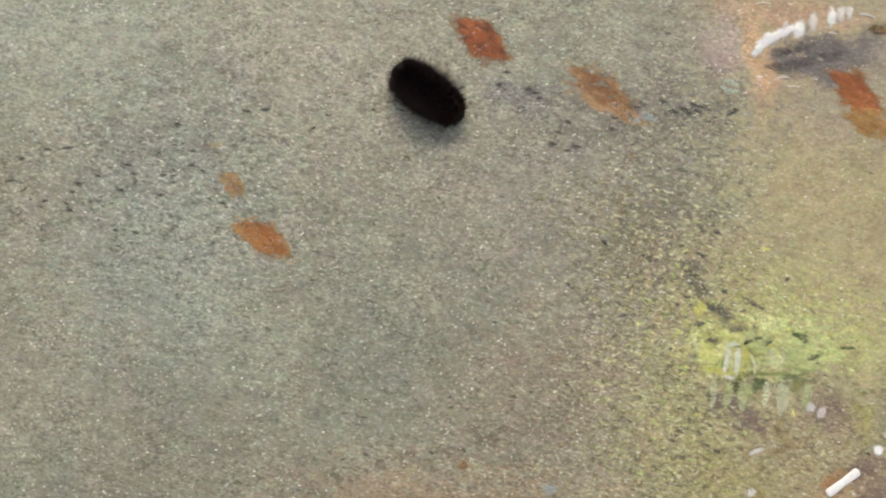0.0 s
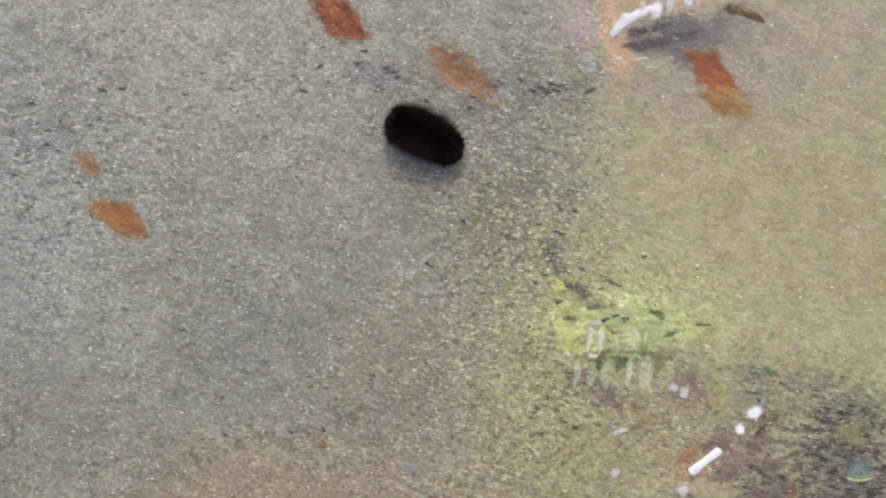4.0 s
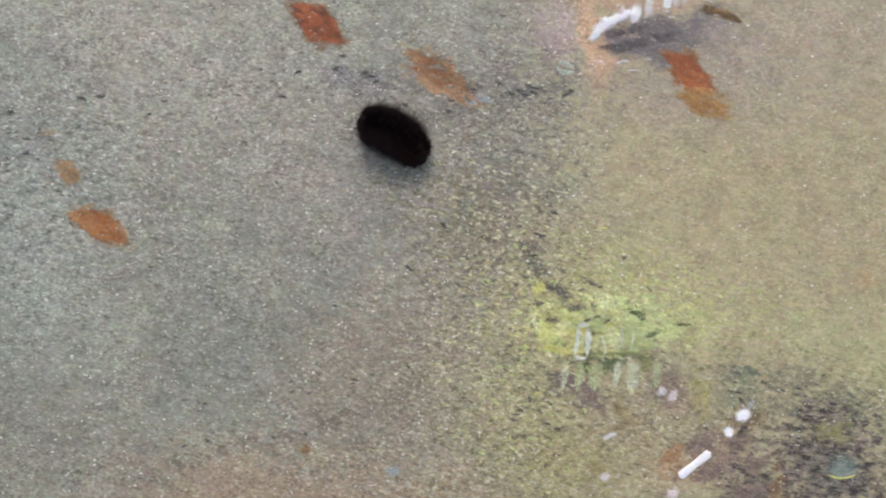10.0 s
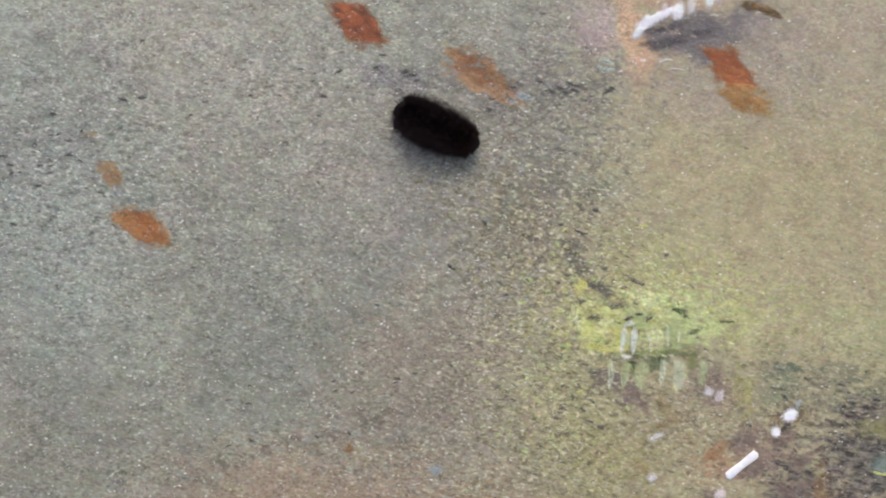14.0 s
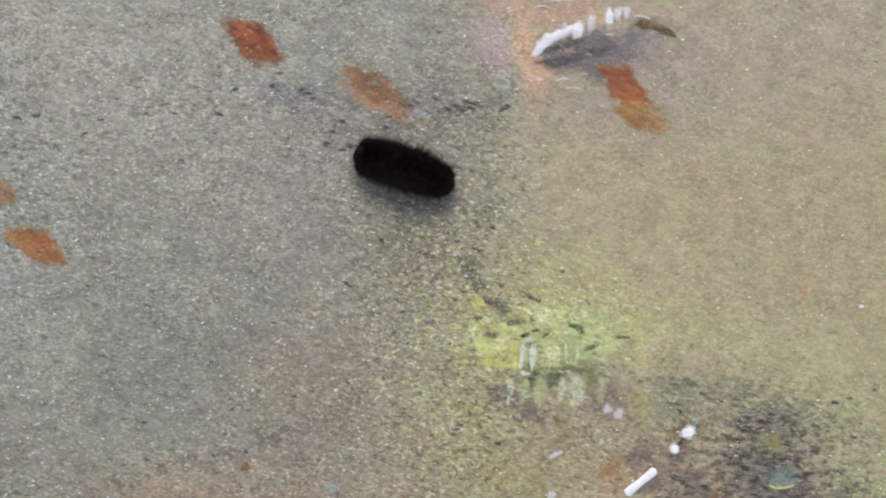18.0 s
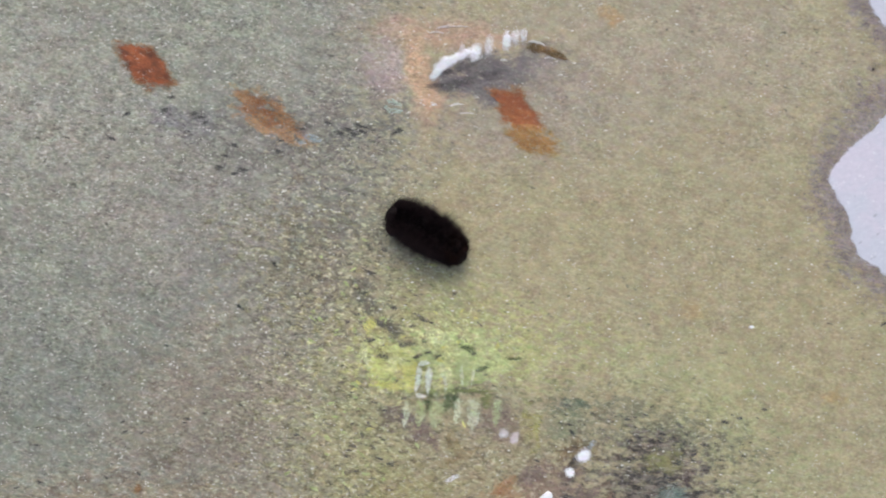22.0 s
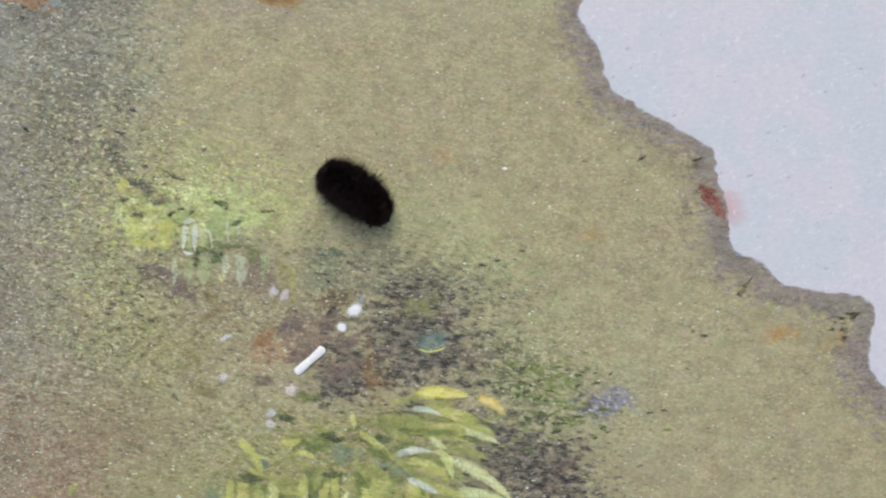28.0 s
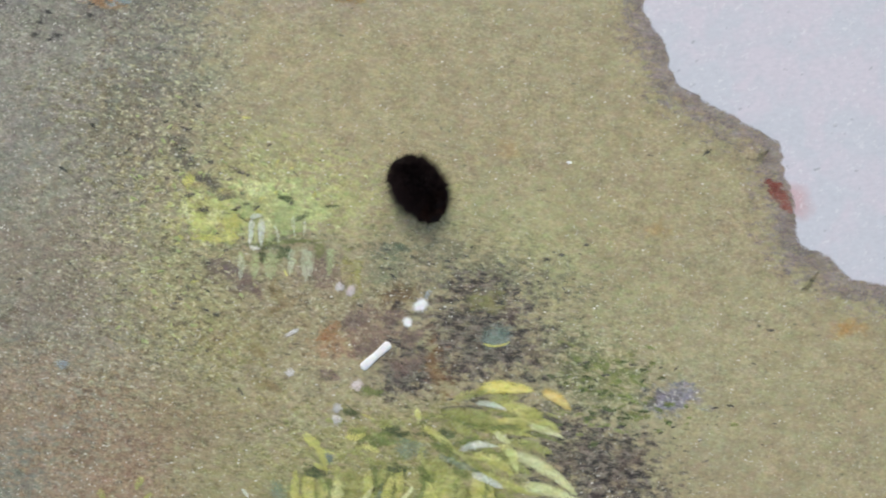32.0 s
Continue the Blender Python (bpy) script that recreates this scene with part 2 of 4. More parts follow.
    lay(b(fine, 50, -36, 12, 7, 0, 0.3, 1.15, 0.85, 0.5), (208, 211, 142))
    lay(b(fine, 64, -30, 9, 9, 0, 0.3, 1.15, 0.65, 0.6), (204, 212, 156))
    lay(b(fine, 42, -8, 6, 9, 40, 0.3, 1.2, 0.8, 0.5), (112, 108, 100))
    lay(b(fine, 51, -21, 8, 2.6, -42, 0.3, 1.2, 0.85, 0.5), (92, 90, 86))
    lay(b(fine, 46.5, -30, 4, 3, 0, 0.3, 1.2, 0.7, 0.4), (128, 118, 84))
    lay(b(fine, 72, -46.5, 22, 2.2, -4, 0.3, 1.3, 0.7, 0.5), (98, 104, 84))
    # brown, wet-looking ground and dark soil
    lay(b(fine, 85, -74, 40, 18, -10, 0.4, 1.2, 0.6, 0.7), (158, 147, 118))
    lay(b(fine, 90, -58, 12, 8, -10, 0.3, 1.2, 0.7, 0.5), (138, 118, 108))
    lay(b(fine, 56, -58, 10, 7, -20, 0.3, 1.2, 0.85, 0.5), (118, 104, 102))
    lay(b(fine, 92, -86, 9, 7, 0, 0.2, 1.2, 0.6, 0.5), (178, 134, 100))
    lay(b(fine, 106, -84, 14, 10, 20, 0.3, 1.2, 0.8, 0.5), (142, 120, 108))
    lay(b(fine, 118, -70, 9, 5, 20, 0.3, 1.2, 0.8, 0.5), (104, 82, 54))
    lay(b(fine, 114, -60, 10, 7, 0, 0.3, 1.2, 0.6, 0.6), (134, 140, 112))
    lay(b(fine, 116, -53, 9, 3, 0, 0.3, 1.2, 0.7, 0.6), (92, 108, 92))
    lay(b(fine, 101, -60, 3, 9, 8, 0.3, 1.2, 0.6, 0.5), (160, 160, 80))
    lay(b(fine, 217, -115, 12.5, 6.5, 3, 0.4, 1.2, 0.9, 0.5), (140, 138, 150))
    lay(b(fine, 208, -113.5, 5, 2.6, 10, 0.3, 1.2, 0.8, 0.6), (84, 84, 86))
    for x, y, r, q in ((282, -93.6, 7, 0.7), (304, -98, 8, 0.4), (163, -18, 7, 0.28), (215, -54, 5, 0.35), (135, 93, 6, 0.5)):
        lay(b(fine, x, y, r, r * 0.7, 0, 0.2, 1.2, q), (180, 140, 78))
    for x, y, rx, a in ((-88, -83, 12, 22), (-70, -77, 11, 14), (-52, -73.5, 10, 8), (-30, -66, 14, 20)):
        lay(b(fine, x, y, rx, 1.8, a, 0.1, 1.4, 0.5, 0.9), (106, 96, 86))
    lay(b(w, 0, -128, 46, 40, 0, 0.1, 1.2, 0.7, 0.7), (158, 134, 112))
    lay(b(fine, 62, -136, 40, 22, 0, 0.1, 1.2, 0.6, 0.6), (152, 150, 106))
    lay(b(fine, 48.5, -54, 7, 3.6, -6, 0.3, 1.2, 0.75, 0.5), (116, 102, 100))
    # stippled ground round the lichen and the soil
    flow = k.warped(((0.25, 2.0),))
    st = k.step(k.noise(k.mapped(flow, (3, 9, 2), -14, (1.9, 1, 1)), 0.6, 4.0, 0.68), 0.48, 0.64)
    sl = k.step(k.noise(k.mapped(flow, (13, 4, 6), -12, (1.8, 1, 1)), 0.75, 3.0, 0.66), 0.52, 0.66)
    for x, y, rx, ry, a, s, dk, lt in ((160, -78, 50, 27, -28, 0.6, (116, 112, 94), (206, 202, 162)), (192, -104, 34, 24, -10, 0.6, (122, 126, 94), (200, 198, 158)), (217, -115, 12, 6, 0, 0.5, (100, 100, 110), (190, 190, 200)), (34, -8, 42, 66, -14, 0.75, (98, 94, 82), (212, 208, 164)), (38, -66, 20, 26, 0, 0.7, (118, 113, 82), (212, 210, 162)), (40, -88, 70, 54, 0, 0.6, (108, 102, 84), (196, 192, 154)), (60, -28, 44, 26, 0, 0.34, (146, 146, 92), (224, 226, 170)), (-150, 22, 50, 34, 0, 0.5, (96, 102, 100), (190, 192, 184)), (112, -128, 64, 34, 0, 0.5, (112, 114, 74), (202, 200, 140)), (90, -72, 46, 24, 0, 0.6, (110, 100, 78), (204, 194, 164)), (-100, 30, 80, 60, 0, 0.35, (104, 106, 100), (192, 190, 180))):
        m = b(fine, x, y, rx, ry, a, 0.0, 1.35, s, 0.6)
        lay(k.math("MULTIPLY", m, st), dk)
        lay(k.math("MULTIPLY", m, sl), lt)
    grey = k.math("SUBTRACT", 1.0, k.math("MULTIPLY", olive, 0.45))
    lay(k.math("MULTIPLY", k.math("MULTIPLY", grey, st), 0.17), (104, 103, 90))
    lay(k.math("MULTIPLY", k.math("MULTIPLY", grey, sl), 0.28), (204, 200, 182))
    clod = k.step(k.noise(k.mapped(flow, rot=-8, scale=(2.0, 1, 1)), 0.6, 4.0, 0.7), 0.34, 0.64)
    soil = k.mix(clod, rgb(140, 132, 120), rgb(52, 50, 51))
    soil = k.mix(k.step(k.noise(k.mm, 0.12, 3.0, 0.6), 0.5, 0.66, True, 0.0, 0.35), soil, rgb(110, 92, 80))
    for x, y, rx, ry, a in ((146, -88, 33, 21, -18), (150, -72, 20, 9, -30), (186, -138, 34, 19, -32), (186, -158, 30, 16, 0), (122, -98, 18, 12, 0)):
        c = k.mix(b(fine, x, y, rx, ry, a, 0.3, 1.2, 0.95, 0.65), c, soil)
    lay(b(fine, 130, -98, 4, 16, 15, 0.2, 1.2, 0.5, 0.8), (146, 112, 72))
    lay(b(fine, 150, -74, 7, 5, 0, 0.2, 1.2, 0.7, 0.6), (150, 148, 96))
    # scattered dark specks in drifts
    drift = k.step(k.noise(k.mm, 0.03, 3.0, 0.6), 0.44, 0.62)
    dark = k.step(k.noise(k.mapped(flow, scale=(2.4, 1.0, 1.0), rot=-8), 0.55, 3.0, 0.6), 0.60, 0.72)
    lay(k.math("MULTIPLY", dark, k.math("ADD", 0.2, k.math("MULTIPLY", drift, 0.6))), (88, 88, 80))
    c, g = grain(k, c, 0.45, 1.1, olive)
    k.bump(g, 0.25, 0.0003)
    return k.colour(c)


def margin_material():
    k = Tree("pale_paper", 0.55, 0.25)
    drift = k.warped(((0.06, 14),))
    c = k.mix(k.step(k.noise(drift, 0.045, 3.0, 0.6), 0.4, 0.62), rgb(210, 212, 222), rgb(219, 213, 224))
    c = k.mix(k.step(k.noise(drift, 0.16, 3.0, 0.6), 0.5, 0.7, True, 0.0, 0.4), c, rgb(204, 208, 218))
    spots = k.step(k.noise(k.mapped(k.mm, rot=25, scale=(1.6, 1, 1)), 0.3, 2.0, 0.6), 0.68, 0.75)
    c = k.mix(k.math("MULTIPLY", spots, 0.5), c, rgb(142, 146, 156))
    c = k.mix(k.blob(k.warped(((0.2, 6),)), 267, -46, 7, 9, 30, 0.2, 1.1, 0.45), c, rgb(206, 130, 128))
    g = k.noise(k.mapped(k.mm, scale=(1.8, 1, 1)), 0.7, 3.0, 0.6)
    c = k.mix(k.step(g, 0.3, 0.7, False, 0.0, 0.30), c, rgb(178, 178, 190))
    dots = k.step(k.noise(k.mapped(k.mm, (7, 3, 1), 20, (1.5, 1, 1)), 0.55, 3.0, 0.7), 0.58, 0.70)
    c = k.mix(k.math("MULTIPLY", dots, 0.4), c, rgb(240, 240, 244))
    rim_fade(k, 0.5, 0.1, 0.95)
    k.bump(g, 0.1, 0.0002)
    return k.colour(c)


def rim_fade(k, ragged, low=0.05, high=1.0, cover=1.0):
    """Pigment grains that thin out from the mesh's middle to its uneven rim."""
    at = k.node("ShaderNodeAttribute")
    at.attribute_name = "inner"
    n = k.noise(k.mapped(k.mm, (5, 2, 1), -12, (2.0, 1, 1)), 0.5, 3.0, 0.55)
    v = k.math("ADD", at.outputs["Fac"], k.step(n, 0.3, 0.7, False, -0.8 * ragged, 0.8 * ragged))
    grit = k.node("ShaderNodeTexWhiteNoise")
    seed = sum(ord(c) for c in k.mat.name) * 0.37
    k.link(k.vmath("SNAP", k.vmath("ADD", k.mm, (seed, seed * 1.7, 0)), (0.11, 0.11, 1000.0)), grit.inputs["Vector"])
    k.link(k.math("GREATER_THAN", k.step(v, low, high, True, 0.0, cover), grit.outputs["Value"]), k.bsdf.inputs["Alpha"])
    return at.outputs["Fac"]


def soft_edged(name, low, high, ragged=0.6, rough=0.55, holes=0.0, scale=0.35, amount=0.35, cover=1.0):
    """Mottled pigment whose rim thins out softly."""
    k = Tree(name, rough, 0.25)
    n1 = k.noise(k.mapped(k.mm, rot=-9, scale=(1.9, 1, 1)), scale, 3.0, 0.6)
    c = k.mix(k.step(n1, 0.32, 0.68), rgb(*low), rgb(*high))
    c, g = grain(k, c, amount, 0.4)
    rim_fade(k, ragged, 0.05 + holes, 1.0 + holes, cover)
    return k.colour(c)


def rust(name, deep, bright, rim, ragged=0.35, cover=1.0, holes=0.0):
    """Rust stain: deep in the middle, brighter streaks, a tan rim."""
    k = Tree(name, 0.55, 0.25)
    n1 = k.noise(k.mapped(k.mm, rot=-28, scale=(2.4, 1, 1)), 0.22, 4.0, 0.65)
    c = k.mix(k.step(n1, 0.36, 0.64), rgb(*deep), rgb(*bright))
    inner = rim_fade(k, ragged + 0.15, 0.05 + holes, 0.95 + holes, cover)
    c = k.mix(k.step(k.math("ADD", inner, k.step(n1, 0.3, 0.7, False, -0.3, 0.3)), 0.9, 0.2), c, rgb(*rim))
    c, g = grain(k, c, 0.34, 0.6)
    return k.colour(c)


def plain(name, low, high, rough=0.6, scale=0.5, spec=0.3):
    k = Tree(name, rough, spec)
    n = k.noise(k.mm, scale, 3.0, 0.6)
    k.bump(n, 0.2, 0.0002)
    return k.colour(k.mix(k.step(n, 0.3, 0.7), rgb(*low), rgb(*high)))


PRINT, MARGIN = picture_material(), margin_material()
RUST_DARK = rust("dark_rust", (94, 56, 42), (156, 90, 56), (152, 118, 86))
RUST_RED = rust("red_rust", (142, 82, 54), (166, 104, 66), (156, 122, 92), 0.45, 0.95)
RUST_PALE = rust("pale_rust", (144, 96, 60), (184, 146, 108), (166, 146, 118), 1.0, 0.7, 0.07)
RUST_OCHRE = rust("ochre_rust", (148, 96, 58), (168, 122, 80), (162, 134, 98), 0.5, 0.92, 0.04)
RUST_AMBER = rust("amber_rust", (154, 108, 60), (174, 136, 86), (166, 144, 100), 0.9, 0.82)
RUST_SAND = rust("sandy_rust", (156, 116, 76), (170, 138, 98), (164, 146, 114), 0.7, 0.66, 0.12)
RUST_FAINT = rust("faint_rust", (160, 136, 100), (168, 148, 114), (162, 150, 124), 0.8, 0.5, 0.1)
FRINGE = soft_edged("mauve_fringe", (132, 122, 121), (154, 143, 141), 0.75, cover=0.78, amount=0.35)
WHITE = soft_edged("white_gloss", (238, 238, 238), (250, 250, 252), 0.1, 0.25, amount=0.06)
CURL_WHITE = soft_edged("soft_white", (226, 226, 226), (248, 248, 250), 0.25, 0.3, amount=0.1, cover=0.95)
WHITE_SOFT = soft_edged("milky_white", (212, 208, 206), (232, 228, 226), 0.3, amount=0.15, cover=0.75)
PINKISH = soft_edged("pinkish_white", (216, 202, 200), (234, 224, 222), 0.3, amount=0.15, cover=0.8)
BLUISH = soft_edged("pale_blue", (158, 172, 180), (178, 190, 196), 0.4, amount=0.15, cover=0.52)
# this and the milky loop colour the comb-shaped reflections
COMB_GLARE = soft_edged("frond_green", (180, 194, 140), (206, 216, 172), 0.5, cover=0.52, amount=0.2)
LOOP = soft_edged("milky_loop", (214, 220, 200), (232, 234, 222), 0.25, 0.35, cover=0.8, amount=0.15)
PALE_GREEN = soft_edged("pale_green", (166, 188, 174), (190, 208, 194), 0.6, cover=0.6)
DIM_GREEN = soft_edged("dim_green", (136, 152, 128), (162, 172, 150), 0.6, cover=0.55)
# paler colour of the same comb-shaped reflections
COMB_GLARE_PALE = soft_edged("pale_frond", (208, 218, 180), (226, 232, 206), 0.5, cover=0.5, amount=0.2)
DEEP_GREEN = soft_edged("deep_green", (84, 94, 66), (114, 124, 86), 0.9, holes=0.1, cover=0.8)
LEAF_GREEN = soft_edged("leaf_green", (122, 136, 80), (146, 156, 100), 0.9, holes=0.05, cover=0.65)
LICHEN_BRIGHT = soft_edged("bright_lichen", (202, 205, 130), (218, 220, 156), 0.7, cover=0.85, amount=0.2)
LICHEN_CORE = soft_edged("lichen_core", (188, 194, 116), (210, 215, 142), 0.9, cover=0.55, amount=0.3)
LICHEN_MINT = soft_edged("minty_lichen", (172, 184, 124), (200, 208, 154), 0.9, cover=0.55, amount=0.3)
LICHEN_OLIVE = soft_edged("olive_lichen", (200, 198, 116), (216, 214, 138), 0.6, cover=0.75, amount=0.2)
LICHEN_GREEN = soft_edged("green_lichen", (164, 178, 118), (188, 200, 142), 0.7, cover=0.8, amount=0.2)
LICHEN_PALE = soft_edged("pale_lichen", (206, 208, 146), (224, 226, 178), 0.45, cover=0.6)
ARC_PALE = soft_edged("pale_arc", (206, 210, 152), (226, 228, 182), 0.15, cover=0.88, amount=0.15)
LICHEN_DUN = soft_edged("dun_lichen", (172, 163, 120), (190, 180, 138), 0.45, cover=0.55)
LICHEN_DARK = soft_edged("dark_hollow", (94, 92, 86), (126, 120, 104), 0.8, holes=0.1, cover=0.75)
YELLOW = soft_edged("yellow_blade", (216, 206, 108), (228, 222, 142), 0.12, amount=0.14)
ORANGE = soft_edged("orange_blade", (214, 190, 114), (222, 206, 144), 0.12, amount=0.14)
BLADE = soft_edged("green_blade", (160, 164, 98), (192, 194, 128), 0.3, cover=0.62, amount=0.18)
BLADE_DARK = soft_edged("shaded_blade", (124, 132, 84), (150, 156, 102), 0.35, cover=0.6, amount=0.18)
BLADE_MILKY = soft_edged("milky_blade", (208, 214, 196), (228, 232, 220), 0.2, cover=0.8, amount=0.2)
BLADE_LIME = soft_edged("lime_blade", (190, 190, 108), (212, 210, 140), 0.25, cover=0.76, amount=0.18)
TEAL = soft_edged("teal_gloss", (112, 130, 124), (150, 162, 150), 0.4, 0.3, cover=0.7)
SPECK = soft_edged("dark_speck", (74, 75, 72), (104, 102, 96), 0.6, 0.7, cover=0.75)
GLINT = plain("pale_speck", (204, 200, 188), (238, 236, 226), 0.4)
STREAK = soft_edged("grey_streak", (80, 76, 76), (112, 105, 104), 0.9, cover=0.5)
SMEAR_MAUVE = soft_edged("mauve_smear", (126, 108, 102), (150, 132, 122), 0.7, cover=0.55)
SMEAR_TAN = soft_edged("tan_smear", (152, 134, 96), (176, 160, 122), 0.7, cover=0.45)
RED_STAIN = soft_edged("red_stain", (128, 66, 56), (156, 96, 86), 0.8, cover=0.75)
SMEAR_RUST = soft_edged("rusty_smear", (168, 124, 86), (184, 146, 108), 0.7, cover=0.55)
TWIG = soft_edged("brown_twig", (96, 76, 48), (146, 116, 76), 0.6, cover=0.8)
GROUND = plain("grey_ground", (104, 100, 94), (128, 124, 116), 0.85, 0.02)
SKIN = plain("black_skin", (20, 16, 17), (32, 25, 26), 0.7, 0.8, 0.1)
BRISTLE = plain("black_bristle", (26, 20, 22), (46, 34, 36), 0.7, 0.6, 0.1)
BRISTLE_RUST = plain("dark_brown_bristle", (27, 19, 18), (44, 28, 25), 0.7, 0.6, 0.1)
HEAD = plain("dark_brown_head", (24, 13, 10), (40, 22, 16), 0.5, 0.8, 0.2)


# ---- building helpers ----
def linked(name, verts, faces, material, parent=None, label="", smooth=True, inner=None):
    me = bpy.data.meshes.new(name)
    me.from_pydata(verts, [], faces)
    me.update()
    if smooth:
        me.polygons.foreach_set("use_smooth", [True] * len(me.polygons))
    if inner is not None:
        layer = me.attributes.new("inner", "FLOAT", "POINT")
        layer.data.foreach_set("value", inner)
    me.materials.append(material)
    ob = new(name, me)
    ob.parent = parent
    return tagged(ob, label)


def smooth_ring(points, per=6, jitter=0.0, seed=0, round_off=0.35):
    """A closed outline through a few corners, slightly rounded, with a little unevenness."""
    rng, out, n = random.Random(seed), [], len(points)
    for i in range(n):
        p0, p1, p2, p3 = (Vector(points[(i + d) % n]) for d in (-1, 0, 1, 2))
        for s in range(per):
            u = s / per
            q = 0.5 * (2 * p1 + (p2 - p0) * u + (2 * p0 - 5 * p1 + 4 * p2 - p3) * u * u + (3 * p1 - p0 - 3 * p2 + p3) * u ** 3)
            q = q * round_off + (p1 * (1 - u) + p2 * u) * (1 - round_off)
            out.append((q.x + rng.uniform(-jitter, jitter), q.y + rng.uniform(-jitter, jitter)))
    return out


def fleck(name, points, material, parent, label="", high=0.10, jitter=0.5, seed=0, lift=0.03, round_off=0.3, rings=((1.36, 0.0, 0.0), (1.04, 0.4, 0.42), (0.74, 0.8, 0.85), (0.42, 1.0, 1.1))):
    """A thin domed flake with a rounded uneven outline, in millimetres."""
    ring = smooth_ring(points, 6, jitter, seed, round_off)
    cx, cy = sum(p[0] for p in ring) / len(ring), sum(p[1] for p in ring) / len(ring)
    verts, inner, faces, n = [], [], [], len(ring)
    for s, z, v in rings:
        for x, y in ring:
            verts.append(((cx + (x - cx) * s) * MM, (cy + (y - cy) * s) * MM, (lift + z * high) * MM))
            inner.append(v)
    verts.append((cx * MM, cy * MM, (lift + high) * MM))
    inner.append(1.0)
    for r in range(3):
        for i in range(n):
            j = (i + 1) % n
            faces.append((r * n + i, r * n + j, (r + 1) * n + j, (r + 1) * n + i))
    faces += [(3 * n + i, 3 * n + (i + 1) % n, 4 * n) for i in range(n)]
    return linked(name, verts, faces, material, parent, label, True, inner)


def spot(name, x, y, rx, ry, turn, material, parent, label="", high=0.2, seed=0):
    """A small oval flake."""
    rng, a = random.Random(seed), radians(turn)
    pts = []
    for i in range(7):
        u, r = i / 7 * math.tau, rng.uniform(0.85, 1.12)
        p, q = rx * r * math.cos(u), ry * r * math.sin(u)
        pts.append((x + p * math.cos(a) - q * math.sin(a), y + p * math.sin(a) + q * math.cos(a)))
    return fleck(name, pts, material, parent, label, high, 0.0, seed, 0.06, 1.0, ((1.5, 0.0, 0.0), (1.1, 0.3, 0.3), (0.75, 0.7, 0.75), (0.4, 1.0, 1.2)))


def blade(name, a, b, bend, width, material, parent, label="", lift=0.2, arch=0.6, flat=0.35):
    """A leaf blade from a to b, bowed sideways by bend, tapered, with a raised midrib; millimetres."""
    p0, p1 = Vector(a), Vector(b)
    along = p1 - p0
    side = Vector((-along.y, along.x)).normalized()
    mid = (p0 + p1) / 2 + side * bend * 2
    verts, inner, faces, n = [], [], [], 12
    for i in range(n + 1):
        u = i / n
        c = p0 * (1 - u) ** 2 + mid * 2 * u * (1 - u) + p1 * u * u
        d = ((mid - p0) * (1 - u) + (p1 - mid) * u).normalized()
        s = Vector((-d.y, d.x))
        w = 1.45 * width / 2 * (math.sin(math.pi * (0.2 + 0.79 * u)) ** 0.85)
        end = min(1.0, 5 * u, 5 * (1 - u))
        for k, z, v in ((-1, 0.0, 0.0), (-0.6, 0.7, 0.66), (0, 0.5, 1.2), (0.6, 0.7, 0.66), (1, 0.0, 0.0)):
            q = c + s * w * k
            verts.append((q.x * MM, q.y * MM, (lift + arch * math.sin(math.pi * u) + 0.25 * z) * flat * MM))
            inner.append(v * end)
    for i in range(n):
        for k in range(4):
            o = i * 5 + k
            faces.append((o, o + 1, o + 6, o + 5))
    return linked(name, verts, faces, material, parent, label, True, inner)


# ---- the setting ----
def make_ground():
    n, v, f = 24, [], []
    for j in range(n + 1):
        for i in range(n + 1):
            x, y = (i / n - 0.5) * 60, (j / n - 0.5) * 60
            v.append((x, y, -0.012 - 0.001 * noise.noise((x, y, 0))))
    f = [(j * (n + 1) + i, j * (n + 1) + i + 1, (j + 1) * (n + 1) + i + 1, (j + 1) * (n + 1) + i) for j in range(n) for i in range(n)]
    return tagged(linked("ground", v, f, GROUND), "plain grey ground under the picture panel", "ground", kind="structure")


def make_panel():
    """The flat picture panel: a thin board with rounded corners and edges."""
    bm = bmesh.new()
    bmesh.ops.create_cube(bm, size=1.0, matrix=Matrix.Translation((0.07, -0.02, -0.005)) @ Matrix.Diagonal((0.74, 0.56, 0.010, 1)))
    bmesh.ops.bevel(bm, geom=[e for e in bm.edges if abs(e.verts[0].co.z - e.verts[1].co.z) > 0.005], offset=0.012, segments=5, affect="EDGES")
    top = [e for e in bm.edges if len({round(v.co.z, 5) for v in e.verts}) == 1]
    bmesh.ops.bevel(bm, geom=top, offset=0.0012, segments=2, affect="EDGES")
    me = bpy.data.meshes.new("picture_panel")
    bm.to_mesh(me)
    bm.free()
    me.materials.append(PRINT)
    return tagged(new("picture_panel", me), "flat speckled grey and olive picture panel with rust marks", "picture panel")


